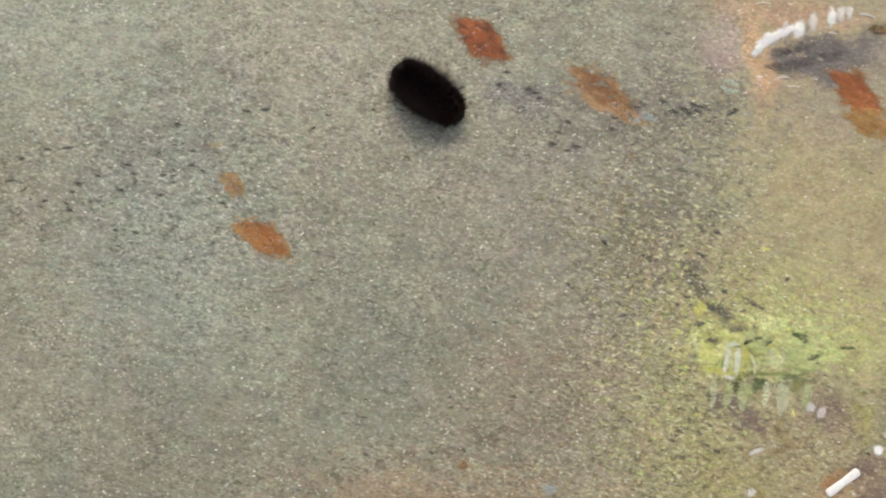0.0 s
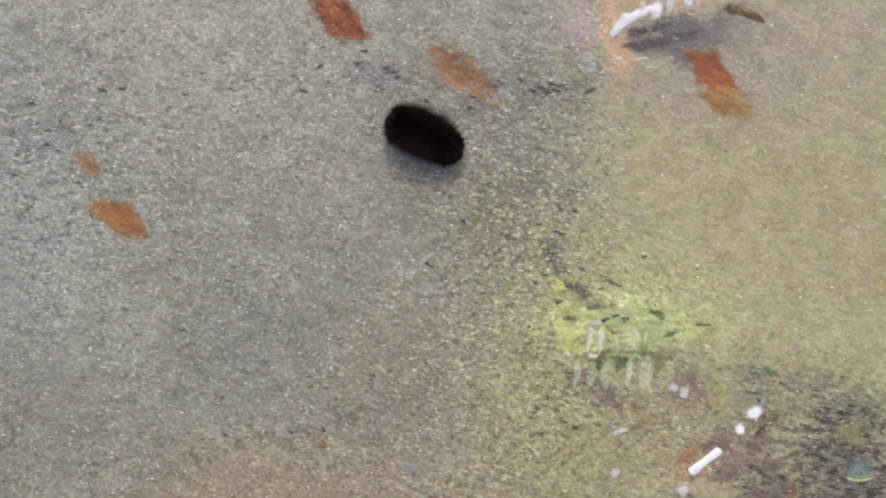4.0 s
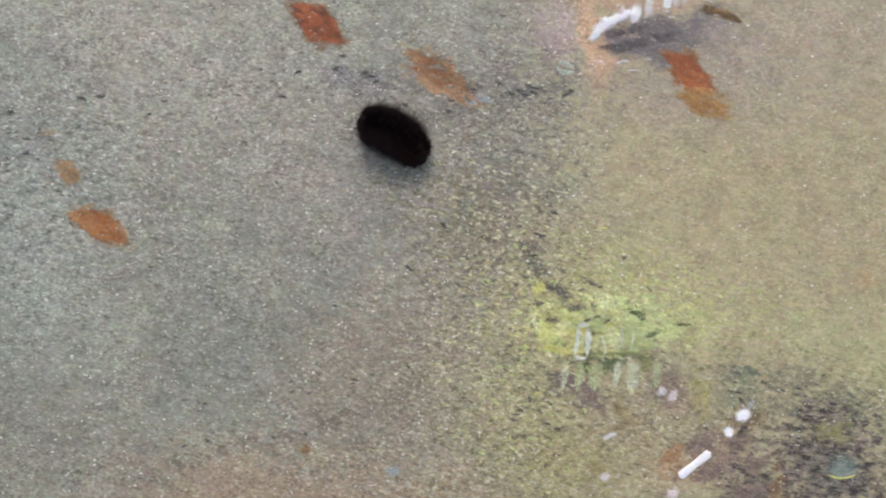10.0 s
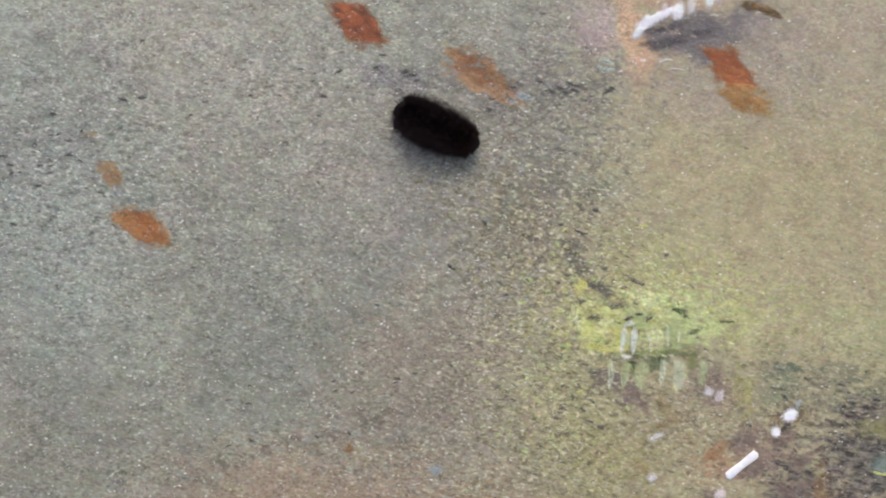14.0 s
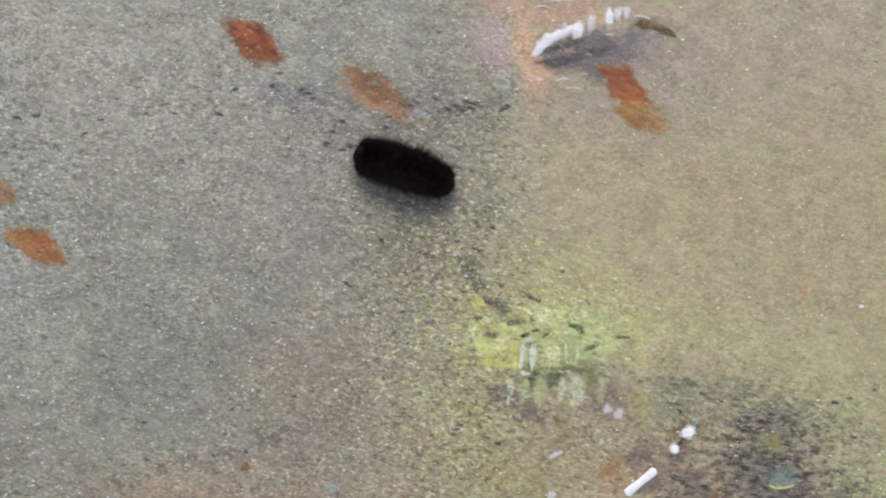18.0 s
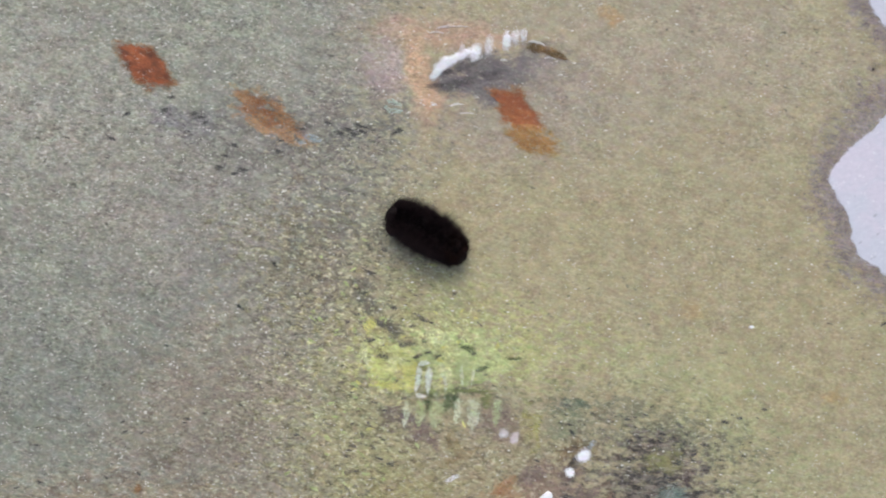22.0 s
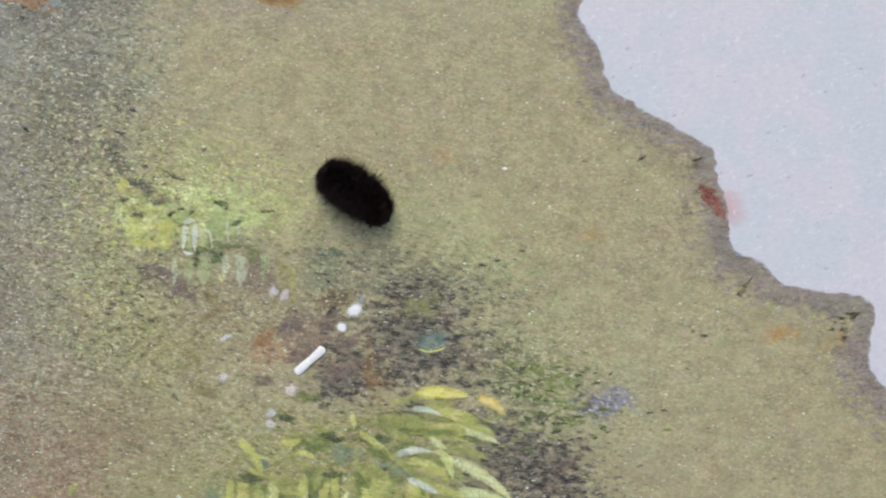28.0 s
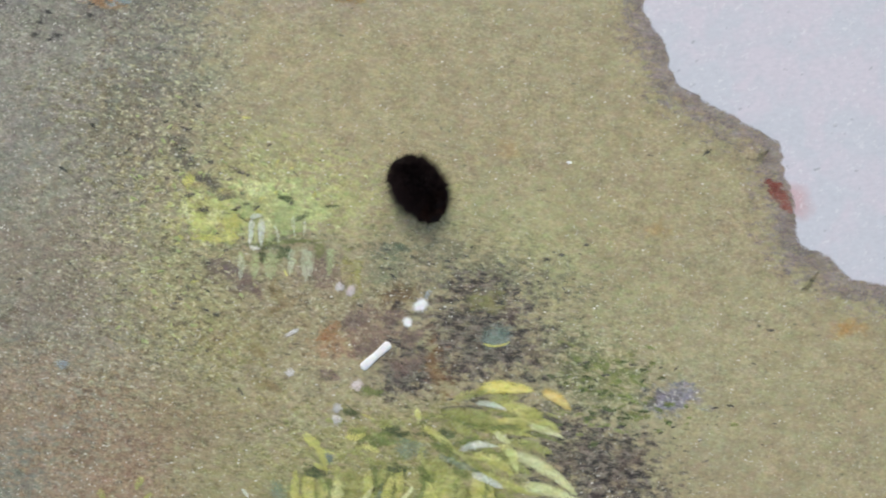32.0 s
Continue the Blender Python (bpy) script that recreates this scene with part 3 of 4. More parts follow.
def make_margin(parent):
    """The bare pale margin with a wavy printed edge."""
    edge = [(230, 247), (230, 190), (232, 150), (234, 125), (233, 100), (238, 88), (248, 80), (250, 70), (237, 52), (222, 39), (216, 29), (223, 15), (226, 2), (237, -7), (252, -17),
            (262, -25), (263, -34), (266, -45), (267, -61), (277, -67), (285, -76), (300, -80), (317, -85), (316, -99), (315, -110), (327, -127), (342, -150), (352, -190), (354, -240)]
    pts = []
    for i in range(len(edge) - 1):
        p0, p1, p2, p3 = (Vector(edge[min(max(i + d, 0), len(edge) - 1)]) for d in (-1, 0, 1, 2))
        for s in range(10):
            u = s / 10
            q = 0.5 * (2 * p1 + (p2 - p0) * u + (2 * p0 - 5 * p1 + 4 * p2 - p3) * u * u + (3 * p1 - p0 - 3 * p2 + p3) * u ** 3)
            w = noise.noise((q.x * 0.35, q.y * 0.35, 3.0)) * 0.8
            pts.append((q.x + w, q.y + w * 0.6))
    n = len(pts)
    out = []
    for i in range(n):
        d = Vector(pts[min(i + 2, n - 1)]) - Vector(pts[max(i - 2, 0)])
        out.append(Vector((-d.y, d.x)).normalized())
    verts, inner = [], []
    for off, z, v in ((-0.9, 0.05, 0.0), (0.2, 0.10, 0.5), (1.2, 0.14, 1.4)):
        for (x, y), o in zip(pts, out):
            verts.append(((x + o.x * off) * MM, (y + o.y * off) * MM, z * MM))
            inner.append(v)
    for x, y in pts:
        verts.append((0.428, y * MM, 0.00014))
        inner.append(2.0)
    faces = [(r * n + i + 1, r * n + i, (r + 1) * n + i, (r + 1) * n + i + 1) for r in range(3) for i in range(n - 1)]
    faces = [tuple(reversed(q)) for q in faces]
    margin = linked("pale_margin", verts, faces, MARGIN, parent, "pale blue-white bare margin with a wavy edge", False, inner)
    verts, inner = [], []
    for u, v in ((1.0, 0.0), (0.6, 0.35), (0.25, 0.9), (-0.1, 1.3)):
        for i, ((x, y), o) in enumerate(zip(pts, out)):
            w = 17.0 + 11.0 * noise.noise((x * 0.03, y * 0.03, 8.0))
            verts.append(((x - o.x * w * u) * MM, (y - o.y * w * u) * MM, 0.03 * MM))
            inner.append(v)
    faces = [(r * n + i, r * n + i + 1, (r + 1) * n + i + 1, (r + 1) * n + i) for r in range(3) for i in range(n - 1)]
    linked("grey_fringe", verts, faces, FRINGE, parent, "mauve-grey fringe along the wavy edge", False, inner)
    return margin


def make_top_margin(parent):
    """The pale margin along the upper edge of the print."""
    pts = []
    for i in range(91):
        x = -290 + i * 5.7
        y = 104.4 + 0.072 * max(0.0, x + 93) + 0.5 * noise.noise((x * 0.12, 5.0, 1.0))
        pts.append((x, y))
    n, verts = len(pts), []
    for off, z in ((-0.8, 0.05), (1.0, 0.14)):
        verts += [(x * MM, (y + off) * MM, z * MM) for x, y in pts]
    verts += [(x * MM, 0.248, 0.00014) for x, y in pts]
    faces = [(r * n + i, r * n + i + 1, (r + 1) * n + i + 1, (r + 1) * n + i) for r in range(2) for i in range(n - 1)]
    return linked("pale_margin", verts, faces, MARGIN, parent, "pale bare margin along the upper edge", False, [0.0] * n + [1.3] * n + [2.0] * n)


make_ground()
panel = make_panel()
make_margin(panel)
make_top_margin(panel)


# ---- rust marks ----
def rust_marks():
    rings = ((1.22, 0.0, 0.0), (1.0, 0.4, 0.4), (0.72, 0.8, 0.9), (0.4, 1.0, 1.25))
    for pts, m, label in (
        (((-48.4, 84.4), (-40.6, 83.8), (-35.0, 83.4), (-31.2, 80.0), (-25.6, 69.7), (-29.4, 68.2), (-39.7, 69.0), (-45.0, 77)), RUST_DARK, "dark rust-red diamond-shaped mark"),
        (((-6, 68), (2.0, 67.4), (10.6, 63), (18, 55.4), (23, 46.9), (14.4, 46.8), (5, 50.3), (-3.8, 57)), RUST_PALE, "faded mottled orange rust mark"),
        (((-131.9, 27.3), (-125.9, 27.9), (-122.2, 23.4), (-122.6, 18.1), (-126.8, 16.7), (-129.5, 22)), RUST_SAND, "small faded sandy-orange mark"),
        (((-138.5, 37), (-133, 38.8), (-130, 38.6), (-133, 36)), RUST_FAINT, "faint sandy-orange mark"),
        (((-127.6, 9.2), (-121.8, 11), (-114.7, 10.4), (-109.4, 7.1), (-104.2, -3.3), (-112.6, -3.1), (-117.7, -1.2), (-123.8, 4.4)), RUST_OCHRE, "ochre diamond-shaped rust mark"),
        (((88, 65.4), (99.5, 65.8), (103, 60.4), (107, 56), (107.6, 50.4), (99, 49.6), (93, 54), (90.6, 60)), RUST_RED, "rust-red upper half of a double mark"),
        (((94, 54.4), (104, 54.4), (109, 50.4), (114.2, 44.8), (111.9, 41), (101.4, 41.9), (97, 45.4), (94, 49)), RUST_AMBER, "amber lower half of a double mark"),
    ):
        fleck("rust_mark", pts, m, panel, label, jitter=0.25, seed=len(label), round_off=0.6, rings=rings)


rust_marks()


# ---- pale curl of white strokes that paint reflections ----
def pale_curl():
    # strokes and threads are reflections laid on as white flakes and blades
    thing = tagged(new("white_curl"), "curved row of painted white reflections above a grey patch", "white strokes")
    threads = tagged(new("white_threads"), "thin pale curved reflections painted round a grey patch", "white threads")
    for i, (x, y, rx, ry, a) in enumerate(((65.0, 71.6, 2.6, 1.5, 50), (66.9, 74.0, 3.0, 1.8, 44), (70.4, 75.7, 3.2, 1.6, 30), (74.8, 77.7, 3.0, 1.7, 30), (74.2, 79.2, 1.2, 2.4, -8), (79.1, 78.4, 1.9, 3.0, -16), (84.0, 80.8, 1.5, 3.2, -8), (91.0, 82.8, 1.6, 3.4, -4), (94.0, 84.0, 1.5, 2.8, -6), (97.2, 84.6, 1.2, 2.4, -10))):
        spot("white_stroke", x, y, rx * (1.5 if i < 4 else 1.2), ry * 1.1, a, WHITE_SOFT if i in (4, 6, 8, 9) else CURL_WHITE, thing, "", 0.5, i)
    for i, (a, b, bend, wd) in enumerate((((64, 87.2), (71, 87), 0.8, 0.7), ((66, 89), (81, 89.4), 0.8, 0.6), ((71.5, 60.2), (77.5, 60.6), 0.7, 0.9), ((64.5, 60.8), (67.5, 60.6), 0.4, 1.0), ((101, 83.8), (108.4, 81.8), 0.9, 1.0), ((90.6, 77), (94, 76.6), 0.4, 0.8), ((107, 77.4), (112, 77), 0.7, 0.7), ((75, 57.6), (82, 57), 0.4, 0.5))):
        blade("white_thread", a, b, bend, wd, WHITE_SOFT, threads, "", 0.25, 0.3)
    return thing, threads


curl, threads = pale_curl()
for x, y, rx, ry, a in ((72, 72.0, 5.0, 1.6, 16), (78, 73.4, 5, 1.4, 10), (70, 66.5, 4, 1.8, -10), (76, 67.5, 6, 2.0, 0), (90, 70.5, 4, 1.5, 0)):
    spot("grey_streak", x, y + 0.4, rx, ry, a, STREAK, panel, "", 0.1, int(x))
blade("twig", (102, 81.2), (119, 75.6), 0.9, 3.6, TWIG, panel, "short dark brown twig mark", 0.2, 0.5)


# ---- lichen, and reflections painted as a comb, a bar and spots ----
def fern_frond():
    # the pale teeth and loops are reflections painted as green-white blades
    thing = tagged(new("fern_frond"), "pale green comb of short painted reflections under yellow lichen", "fern frond")
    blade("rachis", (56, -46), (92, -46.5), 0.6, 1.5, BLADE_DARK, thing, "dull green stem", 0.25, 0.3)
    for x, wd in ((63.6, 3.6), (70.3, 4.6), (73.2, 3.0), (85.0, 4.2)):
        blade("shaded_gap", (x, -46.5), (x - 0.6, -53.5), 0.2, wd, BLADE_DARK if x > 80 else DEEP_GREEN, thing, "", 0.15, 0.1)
    for x, y0, y1, wd, m in ((55.7, -48, -58, 2.4, COMB_GLARE_PALE), (60.8, -48, -58.6, 3.0, COMB_GLARE), (66.8, -47.5, -59, 4.8, COMB_GLARE), (74.6, -47.5, -57.6, 2.6, COMB_GLARE_PALE), (80.4, -47.5, -60.4, 4.2, COMB_GLARE_PALE), (89.3, -48, -58, 3.6, COMB_GLARE)):
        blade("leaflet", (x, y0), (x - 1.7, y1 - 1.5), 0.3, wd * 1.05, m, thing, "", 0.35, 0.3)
    for x0, y0, x1, y1, bend, wd, m in ((60.4, -35.4, 58.4, -46.6, 0.5, 2.2, LOOP), (64.4, -35.6, 63.2, -47.4, -0.2, 2.4, LOOP), (59.6, -36.2, 65.0, -35.4, 0.7, 1.8, LOOP), (58.6, -46.2, 63.4, -47.2, -0.4, 1.6, LOOP), (61.8, -37.6, 61.0, -45.4, 0.1, 1.6, LICHEN_PALE), (68.4, -38.6, 69.6, -47.0, 0.8, 1.5, COMB_GLARE_PALE), (76.0, -35.6, 76.4, -45.6, -0.2, 1.3, COMB_GLARE_PALE), (80.4, -37.4, 79.0, -45.2, 0.3, 1.2, COMB_GLARE_PALE)):
        blade("pale_loop", (x0, y0), (x1, y1), bend, wd, m, thing, "milky green-white loop painted as a reflection", 0.5, 0.5)
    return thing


comb_reflection = fern_frond()


def lichen_patch():
    """Soft lobes round a bright core, with curled streaks running out from it."""
    thing = tagged(new("lichen_patch"), "yellow-green lichen patch with pale lobes and curled streaks", "lichen")
    for x, y, rx, ry, a, m in ((51, -35.5, 9.5, 8.2, -8, LICHEN_CORE), (75, -36.5, 11, 6.4, -6, LICHEN_MINT)):
        spot("wash", x, y, rx, ry, a, m, thing, "", 0.05, int(x * 7))
    lobes = ((46.8, -37.0, 6.4, 3.6, 4, LICHEN_BRIGHT), (56.6, -39.2, 5.2, 4.8, 0, LICHEN_OLIVE), (53.0, -39.2, 2.6, 2.6, 0, LICHEN_DUN), (63.8, -34.2, 4.0, 3.4, 0, LICHEN_GREEN), (71.5, -32.6, 4.4, 3.0, 20, LICHEN_PALE),
             (76.8, -38.0, 6.2, 4.8, -5, LICHEN_GREEN), (70.0, -39.5, 2.6, 5.0, 10, LICHEN_PALE), (66.0, -29.6, 5.0, 2.2, -14, LICHEN_PALE), (52.0, -34.0, 4.0, 2.2, -10, LICHEN_PALE), (47.8, -32.0, 3.0, 1.6, 0, LICHEN_DARK),
             (41.8, -13.3, 2.8, 1.4, -40, LICHEN_DARK), (47.2, -19.9, 3.0, 1.9, -30, LICHEN_DARK), (50.8, -23.2, 3.2, 2.2, -45, LICHEN_DARK), (55.6, -27.6, 3.2, 1.7, 6, LICHEN_DARK), (61.7, -18.4, 4.0, 1.2, -32, LICHEN_DARK), (78.5, -30.6, 3.2, 1.3, -20, DEEP_GREEN), (83.0, -37.8, 3.2, 1.2, 14, DEEP_GREEN), (41.5, -26.2, 3.0, 0.7, 6, LICHEN_DARK), (95.0, -34.4, 2.4, 0.9, -4, DEEP_GREEN))
    for i, (x, y, rx, ry, a, m) in enumerate(lobes):
        spot("lobe", x, y, rx, ry, a, m, thing, "", 0.12, 300 + i)
    for a, b, bend, wd, m in (((40.4, -22.8), (52, -25.4), 1.0, 2.6, LICHEN_DUN), ((51, -25.2), (64, -29.4), 0.8, 2.4, LICHEN_DUN), ((41, -25), (42, -36), -1.5, 2.6, LICHEN_PALE), ((42, -41.5), (62, -43.0), -0.9, 2.6, LICHEN_OLIVE), ((67, -44), (88, -41), -0.8, 2.2, LICHEN_GREEN), ((44, -18), (42, -25), -1.0, 3.6, LICHEN_OLIVE)):
        blade("rim", a, b, bend, wd, m, thing, "", 0.3, 0.2)
    rng = random.Random(23)
    mats = (LICHEN_PALE, LICHEN_PALE, LICHEN_OLIVE, LICHEN_DUN, LICHEN_DUN, LICHEN_GREEN, LICHEN_DARK)
    for i in range(290):
        if i < 160:
            x, y = 60 + rng.gauss(0, 17), -30 + rng.gauss(0, 11)
        elif i < 235:
            x, y = 36 + rng.gauss(0, 9), -66 + rng.gauss(0, 14)
        else:
            x, y = 34 + rng.gauss(0, 10), -18 + rng.gauss(0, 15)
        a = radians(rng.gauss(-14, 30))
        ln = rng.uniform(1.6, 4.6)
        dx, dy = math.cos(a) * ln / 2, math.sin(a) * ln / 2
        blade("streak", (x - dx, y - dy), (x + dx, y + dy), rng.uniform(-0.6, 0.6), rng.uniform(0.6, 1.4), rng.choice(mats if i < 160 else mats[3:]), thing, "", 0.2, 0.15)
    return thing


lichen_patch()


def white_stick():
    """A white reflection shaped as a short round bar with blunt ends."""
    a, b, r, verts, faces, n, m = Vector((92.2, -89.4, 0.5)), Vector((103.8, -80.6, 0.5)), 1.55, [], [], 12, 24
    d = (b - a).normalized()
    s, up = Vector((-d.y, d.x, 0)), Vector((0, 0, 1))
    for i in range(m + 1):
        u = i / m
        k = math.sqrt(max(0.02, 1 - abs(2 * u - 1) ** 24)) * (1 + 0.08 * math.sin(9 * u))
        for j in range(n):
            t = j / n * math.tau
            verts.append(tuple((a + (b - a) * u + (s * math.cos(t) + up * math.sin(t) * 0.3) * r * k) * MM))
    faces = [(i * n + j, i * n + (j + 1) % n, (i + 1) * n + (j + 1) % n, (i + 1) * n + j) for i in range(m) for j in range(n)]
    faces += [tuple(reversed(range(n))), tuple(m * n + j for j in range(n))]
    return tagged(linked("white_stick", verts, faces, WHITE, None, "", True, [1.0] * len(verts)), "short straight white bar, a painted reflection on dark soil", "stick")


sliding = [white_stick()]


def spot_reflections():
    # pale flakes that paint small reflections on the glossy print
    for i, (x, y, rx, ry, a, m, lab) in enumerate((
        (116.2, -67.4, 2.5, 1.9, 40, WHITE, "small round white painted reflection"), (110.8, -73.3, 1.7, 1.6, 0, WHITE, "small round white painted reflection"),
        (90.5, -60.0, 2.0, 1.6, 60, PINKISH, "pinkish white blurred painted reflection"), (86.5, -58.2, 1.5, 1.3, 0, WHITE_SOFT, "milky white blurred painted reflection"),
        (90.0, -95.6, 1.9, 2.2, 10, PINKISH, "greyish white blurred painted reflection"), (82.0, -103.6, 1.7, 1.5, 0, WHITE_SOFT, "milky white blurred painted reflection"), (81.2, -107.8, 1.8, 1.6, 0, WHITE_SOFT, "milky white blurred painted reflection"),
        (65.0, -89.0, 2.0, 1.3, 10, WHITE_SOFT, "milky white blurred painted reflection"), (119.0, -63.5, 2.0, 0.9, 60, BLUISH, "thin pale painted reflection beside a round one"), (67.2, -74.0, 2.6, 0.8, 24, WHITE_SOFT, "faint milky white curved painted reflection"),
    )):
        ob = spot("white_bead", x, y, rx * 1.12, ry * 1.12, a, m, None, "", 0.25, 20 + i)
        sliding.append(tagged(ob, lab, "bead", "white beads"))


spot_reflections()
for a, b, bend, wd, m in (((58, -58), (66, -69), 2.2, 5.0, SMEAR_MAUVE), ((70, -60), (78, -70), -2.0, 4.6, SMEAR_TAN), ((64, -72), (82, -66), -2.4, 3.4, SMEAR_TAN), ((94, -76), (84, -84), 2.4, 4.0, SMEAR_RUST), ((96, -80), (108, -78), 2.0, 6.0, SMEAR_MAUVE), ((100, -92), (110, -86), 1.6, 6.0, SMEAR_MAUVE), ((112, -100), (128, -94), 1.6, 6.5, SMEAR_MAUVE), ((116, -88), (126, -82), -1.4, 5.5, SMEAR_MAUVE), ((110, -80), (121, -77), 1.0, 5.0, SMEAR_MAUVE), ((58, -84), (66, -92), 1.6, 4.0, SMEAR_TAN), ((84, -96), (94, -101), 1.2, 4.0, SMEAR_MAUVE), ((60, -98), (72, -104), 1.4, 4.6, SMEAR_TAN), ((97, -56), (99, -66), 0.6, 3.6, LICHEN_DUN), ((88, -52), (93, -58), 1.0, 5.0, SMEAR_MAUVE)):
    blade("ground_smear", a, b, bend, wd, m, panel, "", 0.1, 0.1)
spot("teal_disc", 153, -87.5, 6.0, 4.6, -8, TEAL, panel, "dull teal disc", 0.4, 40)
blade("disc_rim", (147, -89.5), (159, -89.5), -1.6, 1.0, YELLOW, panel, "thin yellow rim", 0.55, 0.2)
spot("blue_dot", -11.4, -85.8, 2.3, 2.0, 0, BLUISH, panel, "pale blue dot", 0.3, 41)
for x, y, rx, ry, turn in ((22.6, 48.8, 2.9, 1.6, -10), (19.0, 47.2, 1.5, 0.9, 10), (25.4, 47.6, 1.2, 0.7, 0)):
    spot("blue_dot", x, y, rx, ry, turn, BLUISH, panel, "pale blue broken dot", 0.2, int(x))
blade("red_stain", (256.4, -36.4), (265.4, -51.6), 0.6, 5.0, RED_STAIN, panel, "dull red stain at the wavy edge", 0.06, 0.05)
spot("white_dot", 184.8, -25.1, 1.0, 0.6, -10, WHITE, panel, "tiny white dot", 0.2, 43)
spot("orange_dot", -42.6, -77.4, 1.8, 2.2, 0, RUST_SAND, panel, "small orange dot", 0.2, 44)
# a teal-green reflection painted on the print as thin streaks
for a, b, bend, wd in (((49.6, 61.8), (56.2, 59.8), 0.5, 2.2), ((50.4, 58.6), (57.4, 58.4), -0.4, 2.0), ((49.4, 60.2), (51.4, 57.6), 0.3, 1.3)):
    blade("green_smear", a, b, bend, wd, PALE_GREEN, panel, "faint pale green streak painted as a reflection", 0.1, 0.1)


# ---- leaf clump ----
FAN = (
    (136.2, -110.6, 151.8, -108.6, 1.6, 2.8, "green"), (146.3, -106.9, 167.4, -109.5, 1.2, 4.2, "yellow"), (168.6, -110.2, 179.0, -118.6, 1.8, 3.5, "orange"), (132.9, -115.9, 154.8, -121.3, 2.0, 4.4, "green"),
    (132.0, -113.7, 147.9, -114.8, 1.3, 1.6, "dark"), (151.0, -115.1, 176.2, -128.2, 4.0, 4.4, "lime"), (161.5, -116.5, 180.1, -124.3, 1.1, 2.0, "dark"), (144.4, -112.5, 155.6, -116.1, 1.2, 2.0, "milky"), (163.2, -122.0, 176.6, -128.5, 0.8, 2.4, "pale"), (150.4, -123.1, 156.0, -128.3, -0.6, 2.5, "pale"))
ARCS = (
    (141.2, -132.1, 156.4, -141.8, 2.7, 3.4, "lime"), (145.0, -137.7, 167.6, -149.0, -1.5, 3.0, "lime"), (151.1, -128.5, 156.5, -140.7, 2.6, 3.0, "bright"), (157.1, -132.6, 180.6, -152.1, 2.5, 4.0, "pale"), (159.4, -145.2, 183.1, -155.5, 2.6, 3.8, "pale"),
    (180.0, -154.2, 186.9, -161.1, 1.8, 2.6, "orange"), (161.0, -151.7, 179.8, -157.4, 1.2, 2.0, "pale"), (137.1, -129.6, 151.0, -129.2, 1.8, 2.6, "milky"), (140.7, -138.5, 153.0, -145.8, 0.5, 2.5, "milky"), (152.0, -150.0, 160.8, -154.9, -0.3, 2.9, "milky"),
    (128.6, -130.1, 145.0, -138.8, -0.5, 2.1, "dull"), (141.4, -130.0, 154.6, -138.4, 1.7, 1.6, "dark"), (159.6, -142.0, 176.1, -149.6, 2.0, 1.5, "dark"))
HANGING = (
    (78.2, -120.0, 85.5, -135.5, 2.4, 3.0, "olive"), (89.7, -136.9, 87.6, -149.2, -0.1, 4.0, "bright"), (101.1, -140.9, 90.8, -149.8, 1.5, 1.8, "pale"), (109.9, -137.3, 104.5, -151.9, -0.3, 3.0, "olive"), (117.0, -142.1, 110.1, -149.1, 0.1, 1.6, "pale"),
    (124.5, -141.6, 122.0, -160.1, -0.2, 4.6, "olive"), (66.2, -136.2, 67.8, -158.0, 0.3, 4.4, "dull"), (72.0, -138.8, 74.2, -158.6, 0.3, 3.0, "lime"), (140.5, -141.7, 139.0, -161.3, 1.1, 4.6, "lime"), (135.0, -143.4, 136.9, -161.1, -0.5, 3.4, "green"), (148.8, -144.4, 148.5, -162.0, 1.6, 3.0, "green"))
SHORT = (
    (160.7, -156.0, 159.1, -163.8, -1.0, 3.8, "lime"), (80.9, -139.5, 80.6, -157.0, 1.4, 3.4, "green"), (95.1, -149.1, 93.3, -159.0, 0.5, 4.0, "lime"), (107.3, -156.4, 112.8, -154.7, 0.8, 0.8, "milky"), (94.3, -119.0, 102.1, -120.2, -1.6, 2.8, "olive"), (120.4, -112.4, 121.0, -118.8, 0.9, 1.9, "bright"),
    (114.7, -144.1, 111.4, -160.3, 0.1, 3.6, "green"), (129.7, -143.0, 128.8, -161.5, -0.7, 3.2, "lime"), (105.3, -141.2, 100.8, -159.5, 0.1, 2.6, "dull"), (53.0, -138.0, 55.5, -142.0, 0.3, 1.3, "milky"), (-1.6, -134.5, 0.0, -140.0, 0.6, 2.4, "green"), (15.8, -131.0, 12.4, -136.5, -0.6, 2.2, "green"), (18.5, -137.0, 15.0, -139.0, 0.3, 1.6, "green"))


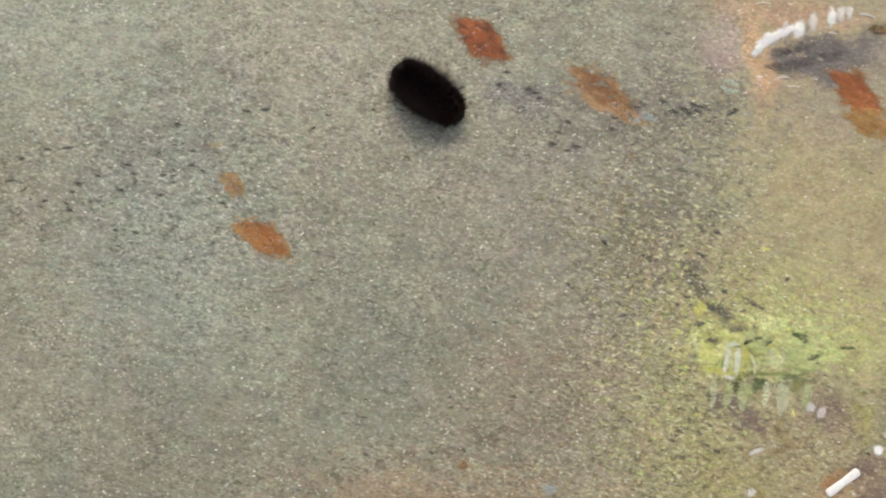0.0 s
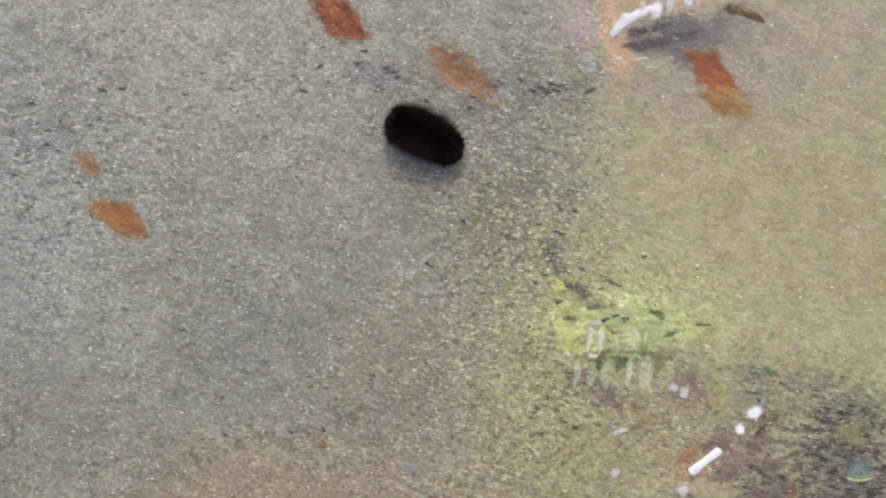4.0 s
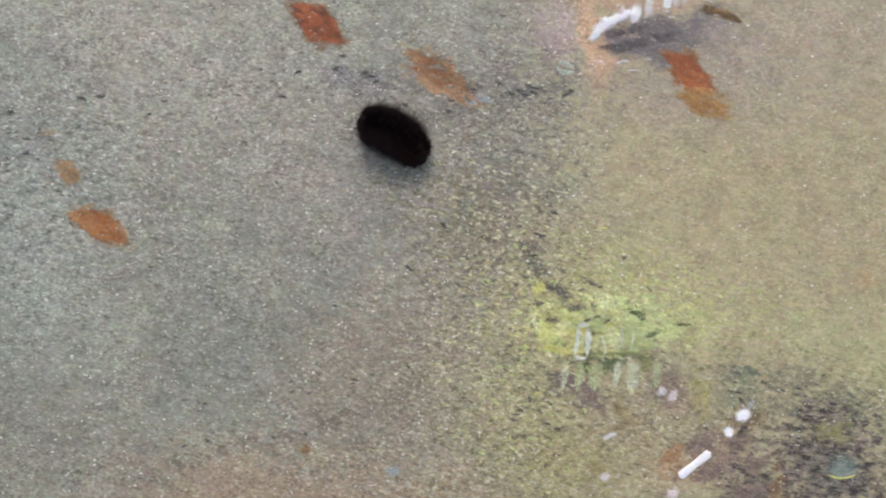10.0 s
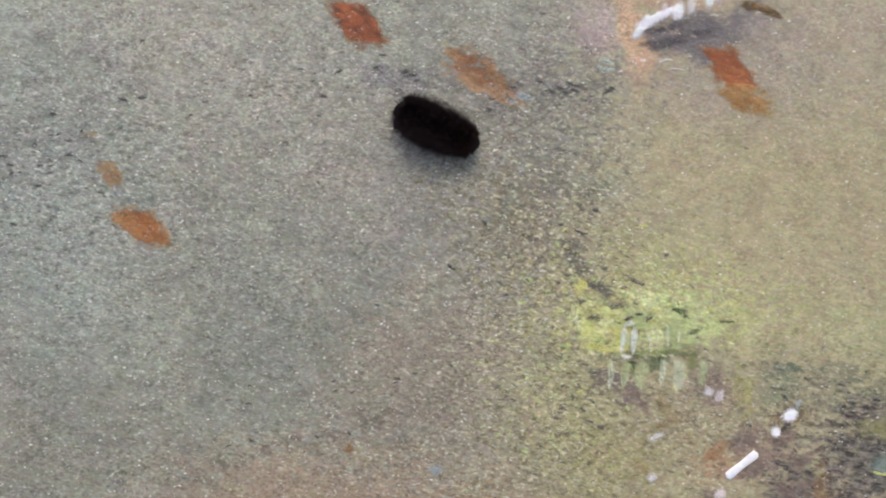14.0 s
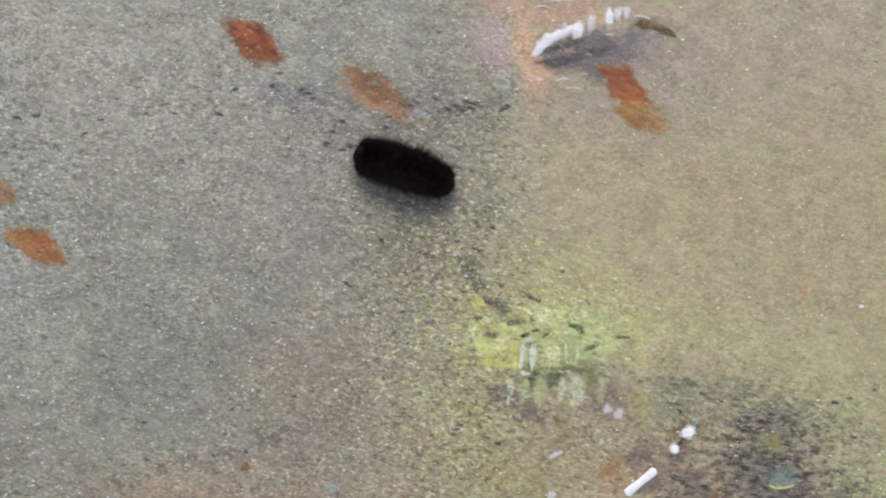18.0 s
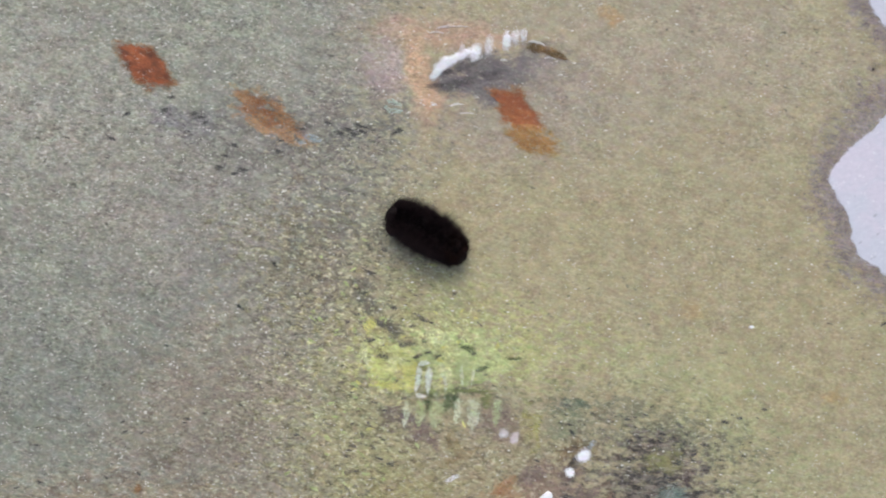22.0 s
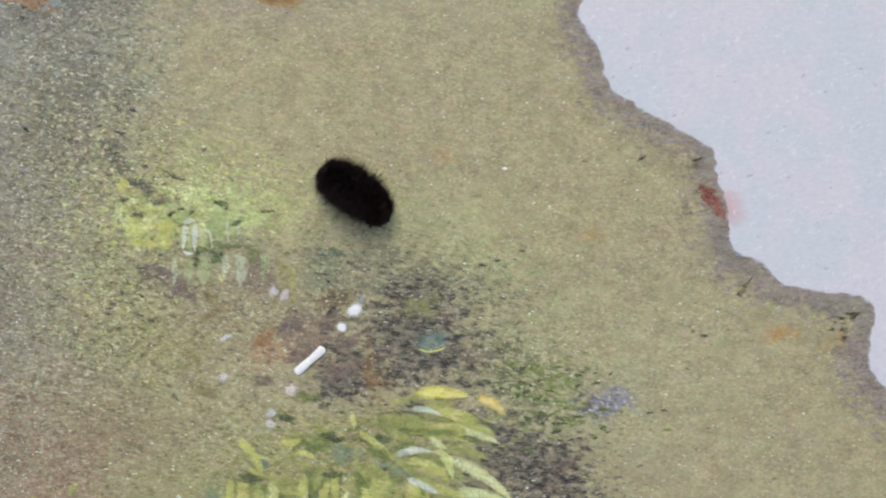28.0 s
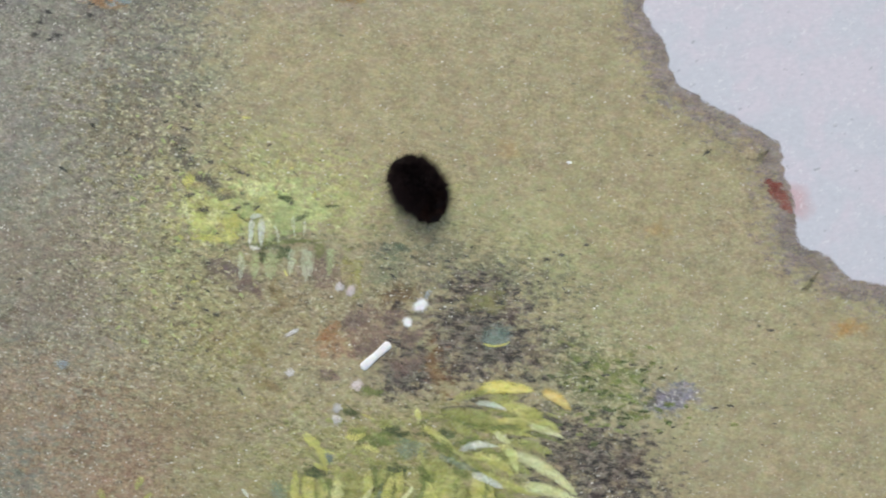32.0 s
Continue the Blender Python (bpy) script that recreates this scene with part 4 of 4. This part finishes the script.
def leaf_clump():
    thing = tagged(new("leaf_clump"), "clump of arching yellow-green leaf blades on dark soil", "plant")
    rng = random.Random(7)
    kinds = {"yellow": YELLOW, "orange": ORANGE, "lime": BLADE_LIME, "green": BLADE, "pale": ARC_PALE, "milky": BLADE_MILKY, "dark": LICHEN_DARK, "bright": LICHEN_BRIGHT, "olive": LICHEN_OLIVE, "dull": DIM_GREEN}
    labels = {"yellow": "bright yellow blade", "orange": "orange-yellow blade tip", "milky": "milky white-green blade", "dull": "dull bluish-green blade"}
    for x, y, rx, ry, m in ((80.3, -134, 6, 3, DEEP_GREEN), (112.2, -135.3, 4.4, 2.4, DEEP_GREEN), (86.1, -128.7, 2.2, 2.4, TEAL), (113.4, -120.6, 8, 1.8, DEEP_GREEN), (96, -112, 5, 1.8, DEEP_GREEN), (105, -105, 5, 1.6, LEAF_GREEN), (118, -127, 6, 4, DIM_GREEN), (106, -123, 7, 3, LEAF_GREEN), (131, -123, 6, 2, DEEP_GREEN),
                            (57, -150, 7, 5, LEAF_GREEN), (97, -156, 4, 3, DEEP_GREEN), (146, -152, 3, 5, LEAF_GREEN), (140, -126, 7, 2, LEAF_GREEN), (153, -158, 6, 3, DEEP_GREEN)):
        spot("shaded_leaf", x, y, rx, ry, rng.uniform(-20, 12), m, thing, "", 0.2, rng.randrange(999))
    back = (BLADE, BLADE, BLADE, BLADE_LIME, LICHEN_DUN, LEAF_GREEN, BLADE_DARK)
    for i in range(56):
        u = (i + rng.random()) / 56
        ang, reach = radians(-10 - 66 * u + rng.uniform(-5, 5)), rng.uniform(0.5, 0.96)
        x1, y1 = 116 + 72 * reach * math.cos(ang), -108 + 58 * reach * math.sin(ang)
        ln, d = rng.uniform(12, 24), ang + radians(rng.uniform(4, 20))
        blade("blade", (x1 - ln * math.cos(d), y1 - ln * math.sin(d)), (x1, y1), rng.uniform(0.6, 2.6), rng.uniform(1.6, 4.0), rng.choice(back), thing, "", rng.uniform(0.1, 0.3), rng.uniform(0.3, 0.6))
    for i in range(70):
        x0 = rng.uniform(72, 152)
        y0 = -133 - rng.uniform(-3, 14)
        blade("blade", (x0, y0), (x0 + rng.uniform(-5, 4), y0 - rng.uniform(10, 24)), rng.uniform(-1.6, 1.6), rng.uniform(2.6, 6.0), rng.choice(back), thing, "", rng.uniform(0.1, 0.3), rng.uniform(0.3, 0.6))
    for i in range(34):
        x0, y0 = rng.uniform(80, 140), rng.uniform(-134, -112)
        blade("blade", (x0, y0), (x0 + rng.uniform(3, 9), y0 - rng.uniform(-1, 4)), rng.uniform(-0.6, 1.0), rng.uniform(1.0, 2.4), rng.choice(back), thing, "", rng.uniform(0.1, 0.3), rng.uniform(0.2, 0.4))
    for x0, y0, x1, y1, bend, wd, kind in (*HANGING, *SHORT, *FAN, *ARCS):
        x0, y0 = x0 - 0.15 * (x1 - x0), y0 - 0.1 * (y1 - y0)
        blade("blade", (x0, y0), (x1, y1), bend, wd * 1.1, kinds[kind], thing, labels.get(kind, ""), rng.uniform(0.5, 1.0), rng.uniform(0.8, 1.2))
    return thing


leaf_clump()


def moss_patch():
    thing = tagged(new("moss_patch"), "scattered green moss flecks beside dark soil", "moss")
    rng = random.Random(31)
    for i in range(130):
        x, y = 191 + rng.gauss(0, 11), -108 + rng.gauss(0, 8)
        if i > 95:
            x, y = 200 + rng.gauss(0, 16), -122 + rng.gauss(0, 4)
        if (x - 150) ** 2 / 700 + (y + 88) ** 2 / 400 < 1:
            continue
        spot("moss_fleck", x, y, rng.uniform(0.8, 2.4), rng.uniform(0.4, 0.9), rng.gauss(-8, 16), rng.choice((DEEP_GREEN, LEAF_GREEN, LEAF_GREEN, BLADE_DARK)), thing, "", 0.1, 500 + i)
    return thing


moss_patch()


# ---- the caterpillar ----
N_SEG = 9


def bristle_mesh(name, seed, material, body, reach, count=1900, cap=0.0, width=0.00009, sides=False):
    """Dense short stiff bristles in tufts on one round segment; cap leans them towards that end."""
    rng = np.random.default_rng(seed)
    verts, faces, tufts = [], [], []
    for _ in range(60):
        th, x = rng.uniform(-0.65, math.pi + 0.65), rng.uniform(-0.5, 0.5)
        if cap:
            x = cap * rng.uniform(0.0, 1.0)
        if sides:
            th = rng.choice((0.0, math.pi)) + rng.uniform(-0.7, 0.5)
        tufts.append((th, x))
    for n in range(count):
        th, x = tufts[n % len(tufts)]
        d = np.array([x + rng.normal(0, 0.16), math.cos(th), math.sin(th)])
        if cap:
            d[1:] *= math.sqrt(max(0.02, 1 - x * x))
        d += rng.normal(0, 0.11, 3)
        d /= np.linalg.norm(d)
        ln = (reach - body) * (rng.uniform(0.55, 1.0) + 0.35 * rng.random() ** 4)
        a = d * body * np.array([0.75, 1.0, 0.95]) * rng.uniform(0.85, 1.0)
        side = np.cross(d, (0.3, 0.5, 0.8))
        side /= np.linalg.norm(side)
        other = np.cross(d, side)
        w, o = width, len(verts)
        for u, r in ((0.0, 1.0), (0.6, 0.7)):
            c = a + d * ln * u
            for q in range(3):
                e = side * math.cos(q * 2.094) + other * math.sin(q * 2.094)
                verts.append(tuple(c + e * w * r))
        verts.append(tuple(a + d * ln + rng.normal(0, 0.0002, 3)))
        for q in range(3):
            s = (q + 1) % 3
            faces += [(o + q, o + s, o + 3 + s, o + 3 + q), (o + 3 + q, o + 3 + s, o + 6)]
    me = bpy.data.meshes.new(name)
    me.from_pydata(verts, [], faces)
    me.materials.append(material)
    return me


def body_mesh(name, rx, ry, material, ridges=0.0):
    bm = bmesh.new()
    bmesh.ops.create_uvsphere(bm, u_segments=20, v_segments=12, radius=1.0)
    for v in bm.verts:
        n = 1 + ridges * math.sin(8 * math.atan2(v.co.z, v.co.y))
        v.co = Vector((v.co.x * rx, v.co.y * ry * n, v.co.z * ry * n))
    for f in bm.faces:
        f.smooth = True
    me = bpy.data.meshes.new(name)
    bm.to_mesh(me)
    bm.free()
    me.materials.append(material)
    return me


def make_caterpillar():
    thing = tagged(new("caterpillar"), "black woolly caterpillar with dense bristles and a dark brown front", "caterpillar")
    segs = []
    for i in range(N_SEG):
        u = abs(2 * i / (N_SEG - 1) - 1)
        k = 0.92 - 0.15 * u ** 4 - 0.03 * max(0, i - N_SEG + 4)
        body, reach = 0.0055 * k, 0.0082 * k
        seg = new("segment", body_mesh("segment", 0.0056, body, SKIN, 0.03))
        seg.parent = thing
        front = i >= N_SEG - 2
        hair = new("bristles", bristle_mesh("bristles", 100 + i, BRISTLE_RUST if front else BRISTLE, body, reach))
        hair.parent = seg
        wisps = new("long_bristles", bristle_mesh("long_bristles", 200 + i, BRISTLE_RUST if front else BRISTLE, body, reach * 1.2, 420))
        wisps.parent = seg
        fuzz = new("side_bristles", bristle_mesh("side_bristles", 300 + i, BRISTLE, body, reach * 1.45, 420, width=0.00005, sides=True))
        fuzz.parent = seg
        segs.append(seg)
    for seg, way, m, reach in ((segs[0], -1, BRISTLE, 0.0080), (segs[-1], 1, BRISTLE_RUST, 0.0072)):
        hair = new("end_bristles", bristle_mesh("end_bristles", 150 + way, m, 0.0040, reach, 1300, way))
        hair.parent = seg
    head = new("head", body_mesh("head", 0.0021, 0.0022, HEAD))
    head.parent, head.matrix_basis = segs[-1], pose(0.0032, 0, -0.0026)
    tagged(head, "small glossy dark brown head")
    return thing, segs


caterpillar, segments = make_caterpillar()


# ---- loose specks ----
def speck_mesh(name, seed, material, thick):
    rng, n = random.Random(seed), 8
    ring = [(math.cos(i / n * math.tau) * rng.uniform(0.55, 1.25), math.sin(i / n * math.tau) * rng.uniform(0.5, 1.1)) for i in range(n)]
    verts, inner = [], []
    for s, z, v in ((1.3, 0.03, 0.0), (0.9, 0.06, 0.5), (0.5, thick, 1.0)):
        verts += [(x * s * MM, y * s * MM, z * MM) for x, y in ring]
        inner += [v] * n
    faces = [(r * n + i, r * n + (i + 1) % n, (r + 1) * n + (i + 1) % n, (r + 1) * n + i) for r in range(2) for i in range(n)] + [tuple(range(2 * n, 3 * n))]
    me = bpy.data.meshes.new(name)
    me.from_pydata(verts, [], faces)
    me.attributes.new("inner", "FLOAT", "POINT").data.foreach_set("value", inner)
    me.materials.append(material)
    return me


def scatter_specks():
    rng = random.Random(11)
    shapes = [speck_mesh("dark_speck", s, SPECK, 0.12) for s in range(6)]
    clusters = ((-152, 34, 34, 12, 30), (-176, 16, 24, 12, 24), (-140, 12, 32, 14, 14), (-60, 52, 26, 8, 14), (-40, -60, 60, 16, 22), (-18, 50, 12, 5, 14), (40, 50, 10, 3, 14), (-62, -76, 22, 6, 6), (-3, -38, 4, 3, 4), (148, -84, 26, 16, 60), (188, -134, 20, 10, 40), (165, -70, 26, 10, 34), (48, -14, 10, 8, 12), (195, -105, 16, 10, 18), (-90, 45, 40, 20, 14), (24, 6, 16, 26, 30), (-75, -45, 50, 25, 14), (150, -60, 30, 10, 24), (222, -130, 30, 12, 22), (116, -56, 26, 5, 14), (30, -70, 22, 30, 26))
    placed = []
    for x, y, sx, sy, count in clusters:
        for _ in range(count):
            shape = rng.choice(shapes)
            k = rng.choice((0.35, 0.45, 0.5, 0.6, 0.75, 1.0)) * rng.uniform(0.8, 1.2)
            m = pose((x + rng.gauss(0, sx * 0.6)) * MM, (y + rng.gauss(0, sy * 0.6)) * MM, 0, 0, 0, rng.gauss(-8, 20)) @ Matrix.Diagonal((k * 1.7, k * 0.75, 1, 1))
            placed.append((shape, m))
    for x, y in ((-27.6, 64.4), (-30.2, 60), (-43.6, 58.8), (-17.1, 56.9), (-15.8, 55.1), (-5, 46.1), (-8.6, 42.7), (-10.8, 38.6), (10.7, 44.1), (15.4, 51.7), (11.8, 47.9), (33.6, 50.2), (41.3, 50.7), (36.2, 51.6), (38.4, 49.9), (42.6, 52.2), (40.2, 53.0), (55.2, 51.2), (53.4, 50.0), (19.7, 52.0), (29.0, 54.0), (-19.6, 58.2), (-2.2, 37.6), (-5.4, 36.2), (-49.1, 49.7), (-206.5, 24.1), (-202.5, 32.3), (-193.3, 35.5), (-186.2, 36.1), (-184, 20.2), (-182, 23.3),
                 (-194.2, 17), (-174.8, 26), (-164.7, 30.1), (-161.6, 26.8), (-161.5, 24), (-166.6, 20.9), (-152.3, 19.3), (-146.4, 44.9), (-141.1, 30), (-184.9, 13.6), (-168.5, 6.4), (-161.3, 5.6), (-151.3, 26.5), (-120.9, 49.6), (255, -93), (236, -25.3)):
        m = pose(x * MM, y * MM, 0, 0, 0, rng.gauss(2, 12)) @ Matrix.Diagonal((rng.uniform(1.6, 2.6), rng.uniform(1.0, 1.5), 1, 1))
        placed.insert(0, (rng.choice(shapes), m))
    for shape, m in placed[:300]:
        ob = new("dark_speck", shape)
        ob.parent, ob.matrix_basis = panel, m
    verts, faces, inner = [], [], []
    for shape, m in placed[300:]:
        o = len(verts)
        verts += [tuple(m @ v.co) for v in shape.vertices]
        inner += [d.value for d in shape.attributes["inner"].data]
        faces += [tuple(o + i for i in q.vertices) for q in shape.polygons]
    tagged(linked("dark_grain", verts, faces, SPECK, panel, "scattered small dark grains", True, inner), kind="stuff")
    verts, faces = [], []
    for _ in range(3000):
        x, y, r, a = rng.uniform(-230, 340), rng.uniform(-180, 130), rng.choice((0.12, 0.12, 0.13, 0.15, 0.15, 0.18, 0.2, 0.28)), rng.uniform(0, 3.14)
        if x > 205 + 0.55 * (30 - y) * (y < 30):
            continue
        o = len(verts)
        for q in range(5):
            t = a + q / 5 * math.tau
            verts.append(((x + 2.4 * r * math.cos(t)) * MM, (y + r * math.sin(t)) * MM, 0.04 * MM))
        verts.append((x * MM, y * MM, 0.14 * MM))
        faces += [(o + q, o + (q + 1) % 5, o + 5) for q in range(5)]
    tagged(linked("pale_grain", verts, faces, GLINT, panel, "scattered tiny pale grains", False), kind="stuff")


scatter_specks()


# ---- movement ----
def motions():
    walk(caterpillar, [
        (0.0, pose(-0.0559, 0.0552, 0.0, 0, 0, -35)),
        (0.5, pose(-0.0490, 0.0504, 0.0, 0, 0, -34)),
        (1.0, pose(-0.0394, 0.0458, 0.0, 0, 0, -28)),
        (1.5, pose(-0.0287, 0.0418, 0.0, 0, 0, -23)),
        (2.0, pose(-0.0195, 0.0386, 0.0, 0, 0, -20)),
        (2.5, pose(-0.0129, 0.0357, 0.0, 0, 0, -22)),
        (3.0, pose(-0.0089, 0.0338, 0.0, 0, 0, -22)),
        (3.5, pose(-0.0057, 0.0333, 0.0, 0, 0, -24)),
        (5.5, pose(-0.0064, 0.0326, 0.0, 0, 0, -27)),
        (6.0, pose(-0.0058, 0.0331, 0.0, 0, 0, -26)),
        (6.5, pose(-0.0056, 0.0333, 0.0, 0, 0, -26)),
        (7.0, pose(-0.0056, 0.0338, 0.0, 0, 0, -27)),
        (7.5, pose(-0.0072, 0.0346, 0.0, 0, 0, -26)),
        (8.0, pose(-0.0085, 0.0350, 0.0, 0, 0, -26)),
        (8.5, pose(-0.0095, 0.0345, 0.0, 0, 0, -29)),
        (9.0, pose(-0.0105, 0.0338, 0.0, 0, 0, -36)),
        (9.5, pose(-0.0102, 0.0338, 0.0, 0, 0, -37)),
        (10.0, pose(-0.0089, 0.0343, 0.0, 0, 0, -32)),
        (10.5, pose(-0.0075, 0.0346, 0.0, 0, 0, -29)),
        (11.0, pose(-0.0066, 0.0348, 0.0, 0, 0, -27)),
        (11.5, pose(-0.0068, 0.0350, 0.0, 0, 0, -26)),
        (12.0, pose(-0.0077, 0.0352, 0.0, 0, 0, -26)),
        (12.5, pose(-0.0084, 0.0354, 0.0, 0, 0, -26)),
        (13.0, pose(-0.0089, 0.0360, 0.0, 0, 0, -26)),
        (13.5, pose(-0.0091, 0.0364, 0.0, 0, 0, -26)),
        (14.0, pose(-0.0090, 0.0367, 0.0, 0, 0, -25)),
        (14.5, pose(-0.0088, 0.0371, 0.0, 0, 0, -25)),
        (16.5, pose(-0.0026, 0.0333, 0.0, 0, 0, -29)),
        (17.0, pose(0.0037, 0.0312, 0.0, 0, 0, -24)),
        (17.5, pose(0.0102, 0.0295, 0.0, 0, 0, -20)),
        (18.0, pose(0.0170, 0.0283, 0.0, 0, 0, -19)),
        (18.5, pose(0.0236, 0.0271, 0.0, 0, 0, -17)),
        (19.0, pose(0.0303, 0.0259, 0.0, 0, 0, -14)),
        (19.5, pose(0.0370, 0.0245, 0.0, 0, 0, -14)),
        (20.0, pose(0.0434, 0.0226, 0.0, 0, 0, -17)),
        (20.5, pose(0.0493, 0.0202, 0.0, 0, 0, -21)),
        (21.0, pose(0.0544, 0.0177, 0.0, 0, 0, -26)),
        (21.5, pose(0.0594, 0.0152, 0.0, 0, 0, -31)),
        (22.0, pose(0.0644, 0.0126, 0.0, 0, 0, -32)),
        (22.5, pose(0.0691, 0.0100, 0.0, 0, 0, -34)),
        (23.0, pose(0.0733, 0.0071, 0.0, 0, 0, -36)),
        (23.5, pose(0.0770, 0.0043, 0.0, 0, 0, -40)),
        (24.0, pose(0.0806, 0.0012, 0.0, 0, 0, -44)),
        (24.5, pose(0.0849, -0.0026, 0.0, 0, 0, -44)),
        (26.5, pose(0.1110, -0.0180, 0.0, 0, 0, -36)),
        (27.0, pose(0.1174, -0.0232, 0.0, 0, 0, -40)),
        (27.5, pose(0.1246, -0.0274, 0.0, 0, 0, -41)),
        (28.0, pose(0.1297, -0.0304, 0.0, 0, 0, -40)),
        (28.5, pose(0.1315, -0.0322, 0.0, 0, 0, -43)),
        (29.0, pose(0.1323, -0.0325, 0.0, 0, 0, -45)),
        (29.5, pose(0.1332, -0.0320, 0.0, 0, 0, -44)),
        (30.0, pose(0.1330, -0.0316, 0.0, 0, 0, -46)),
        (30.5, pose(0.1314, -0.0312, 0.0, 0, 0, -52)),
        (31.0, pose(0.1299, -0.0308, 0.0, 0, 0, -58)),
        (31.5, pose(0.1291, -0.0306, 0.0, 0, 0, -59)),
        (32.0, pose(0.1289, -0.0309, 0.0, 0, 0, -59)),
    ])
    lengths = [(0, 32.6), (1, 32.6), (2, 34.8), (3, 33.4), (3.5, 33.2), (5.5, 31.0), (6, 32.6), (7, 34.8), (8, 31.2), (8.5, 29.2), (9, 31.7), (9.5, 31.3), (10, 31.2), (11, 34.1), (12, 35.1), (13, 35.0), (14, 35.1), (14.5, 35.1), (16.5, 37.1), (17, 38.6), (18, 40.1), (19, 40.8), (20, 40.4), (21, 37.5), (22, 35.8), (23, 33.4), (24, 32.8), (24.5, 32.6), (26.5, 36.4), (27, 35.6), (28, 34.0), (29, 33.4), (30, 33.0), (31, 29.4), (32, 29.4)]
    bends = {0.0: -6, 3.0: 10, 5.5: 22, 8.0: 22, 8.5: 50, 9.0: 115, 9.5: 85, 10.0: 40, 10.5: 10, 11.0: -14, 12.0: -24, 13.0: -24, 14.0: -14, 16.5: 8, 19.0: 4, 20.5: 18, 23.0: 6, 28.0: 14, 29.0: -8, 32.0: 10}
    bt, bv = sorted(bends), [bends[t] for t in sorted(bends)]
    speed = 5.2
    tracks = [[] for _ in segments]
    for t, length in lengths:
        turn = radians(float(np.interp(t, bt, bv)))
        sharp = min(max((abs(turn) - 0.6) / 0.9, 0.0), 1.0)
        us = [i / (N_SEG - 1) - 0.5 for i in range(N_SEG)]
        heads = [-turn * ((1 - sharp) * u + sharp * 0.5 * math.tanh((u - 0.1) / 0.16)) for u in us]
        step = (length - 13.4) / (N_SEG - 1)
        places = [Vector((0, 0))]
        for a, b in zip(heads, heads[1:]):
            places.append(places[-1] + step * Vector((math.cos((a + b) / 2), math.sin((a + b) / 2))))
        mid = sum(places, Vector((0, 0))) / N_SEG
        sway = float(np.interp(t, (0, 3, 6, 9, 12, 20, 23, 26.5, 29, 31, 32), (0.5, 0.2, 0.6, 0.6, 0.3, 0.0, 1.0, 1.0, 1.3, 1.8, 1.8)))
        for i, u in enumerate(us):
            x, y = places[i] - mid
            y += (1 if i % 2 else -1) * sway * (1 - 0.6 * abs(2 * u))
            z = 7.4 + 0.5 * math.sin(speed * t - i * 0.9) - 0.5 * (abs(u) > 0.4) - 0.8 * max(0.0, u) / 0.5
            tracks[i].append((t, pose(x * MM, y * MM, z * MM, 0, 3 * math.cos(speed * t - i * 0.9), math.degrees(heads[i]))))
    for seg, rows in zip(segments, tracks):
        walk(seg, rows)
    # the painted reflections slide over the print as the view moves along
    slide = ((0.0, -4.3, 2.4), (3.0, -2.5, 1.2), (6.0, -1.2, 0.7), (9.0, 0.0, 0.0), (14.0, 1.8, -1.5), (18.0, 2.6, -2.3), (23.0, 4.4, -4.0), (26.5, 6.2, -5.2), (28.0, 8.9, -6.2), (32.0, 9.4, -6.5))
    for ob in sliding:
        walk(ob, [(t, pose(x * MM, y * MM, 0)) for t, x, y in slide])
    walk(comb_reflection, [(t, pose((x * 0.9 - 4.0) * MM, (y * 0.3 + 1.2) * MM, 0)) for t, x, y in slide])
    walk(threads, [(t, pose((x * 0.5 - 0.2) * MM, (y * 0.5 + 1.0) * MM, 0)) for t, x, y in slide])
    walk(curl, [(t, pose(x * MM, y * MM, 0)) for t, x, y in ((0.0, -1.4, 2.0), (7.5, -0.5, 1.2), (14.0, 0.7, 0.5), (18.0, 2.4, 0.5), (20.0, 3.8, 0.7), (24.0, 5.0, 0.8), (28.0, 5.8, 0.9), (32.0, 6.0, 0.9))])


motions()
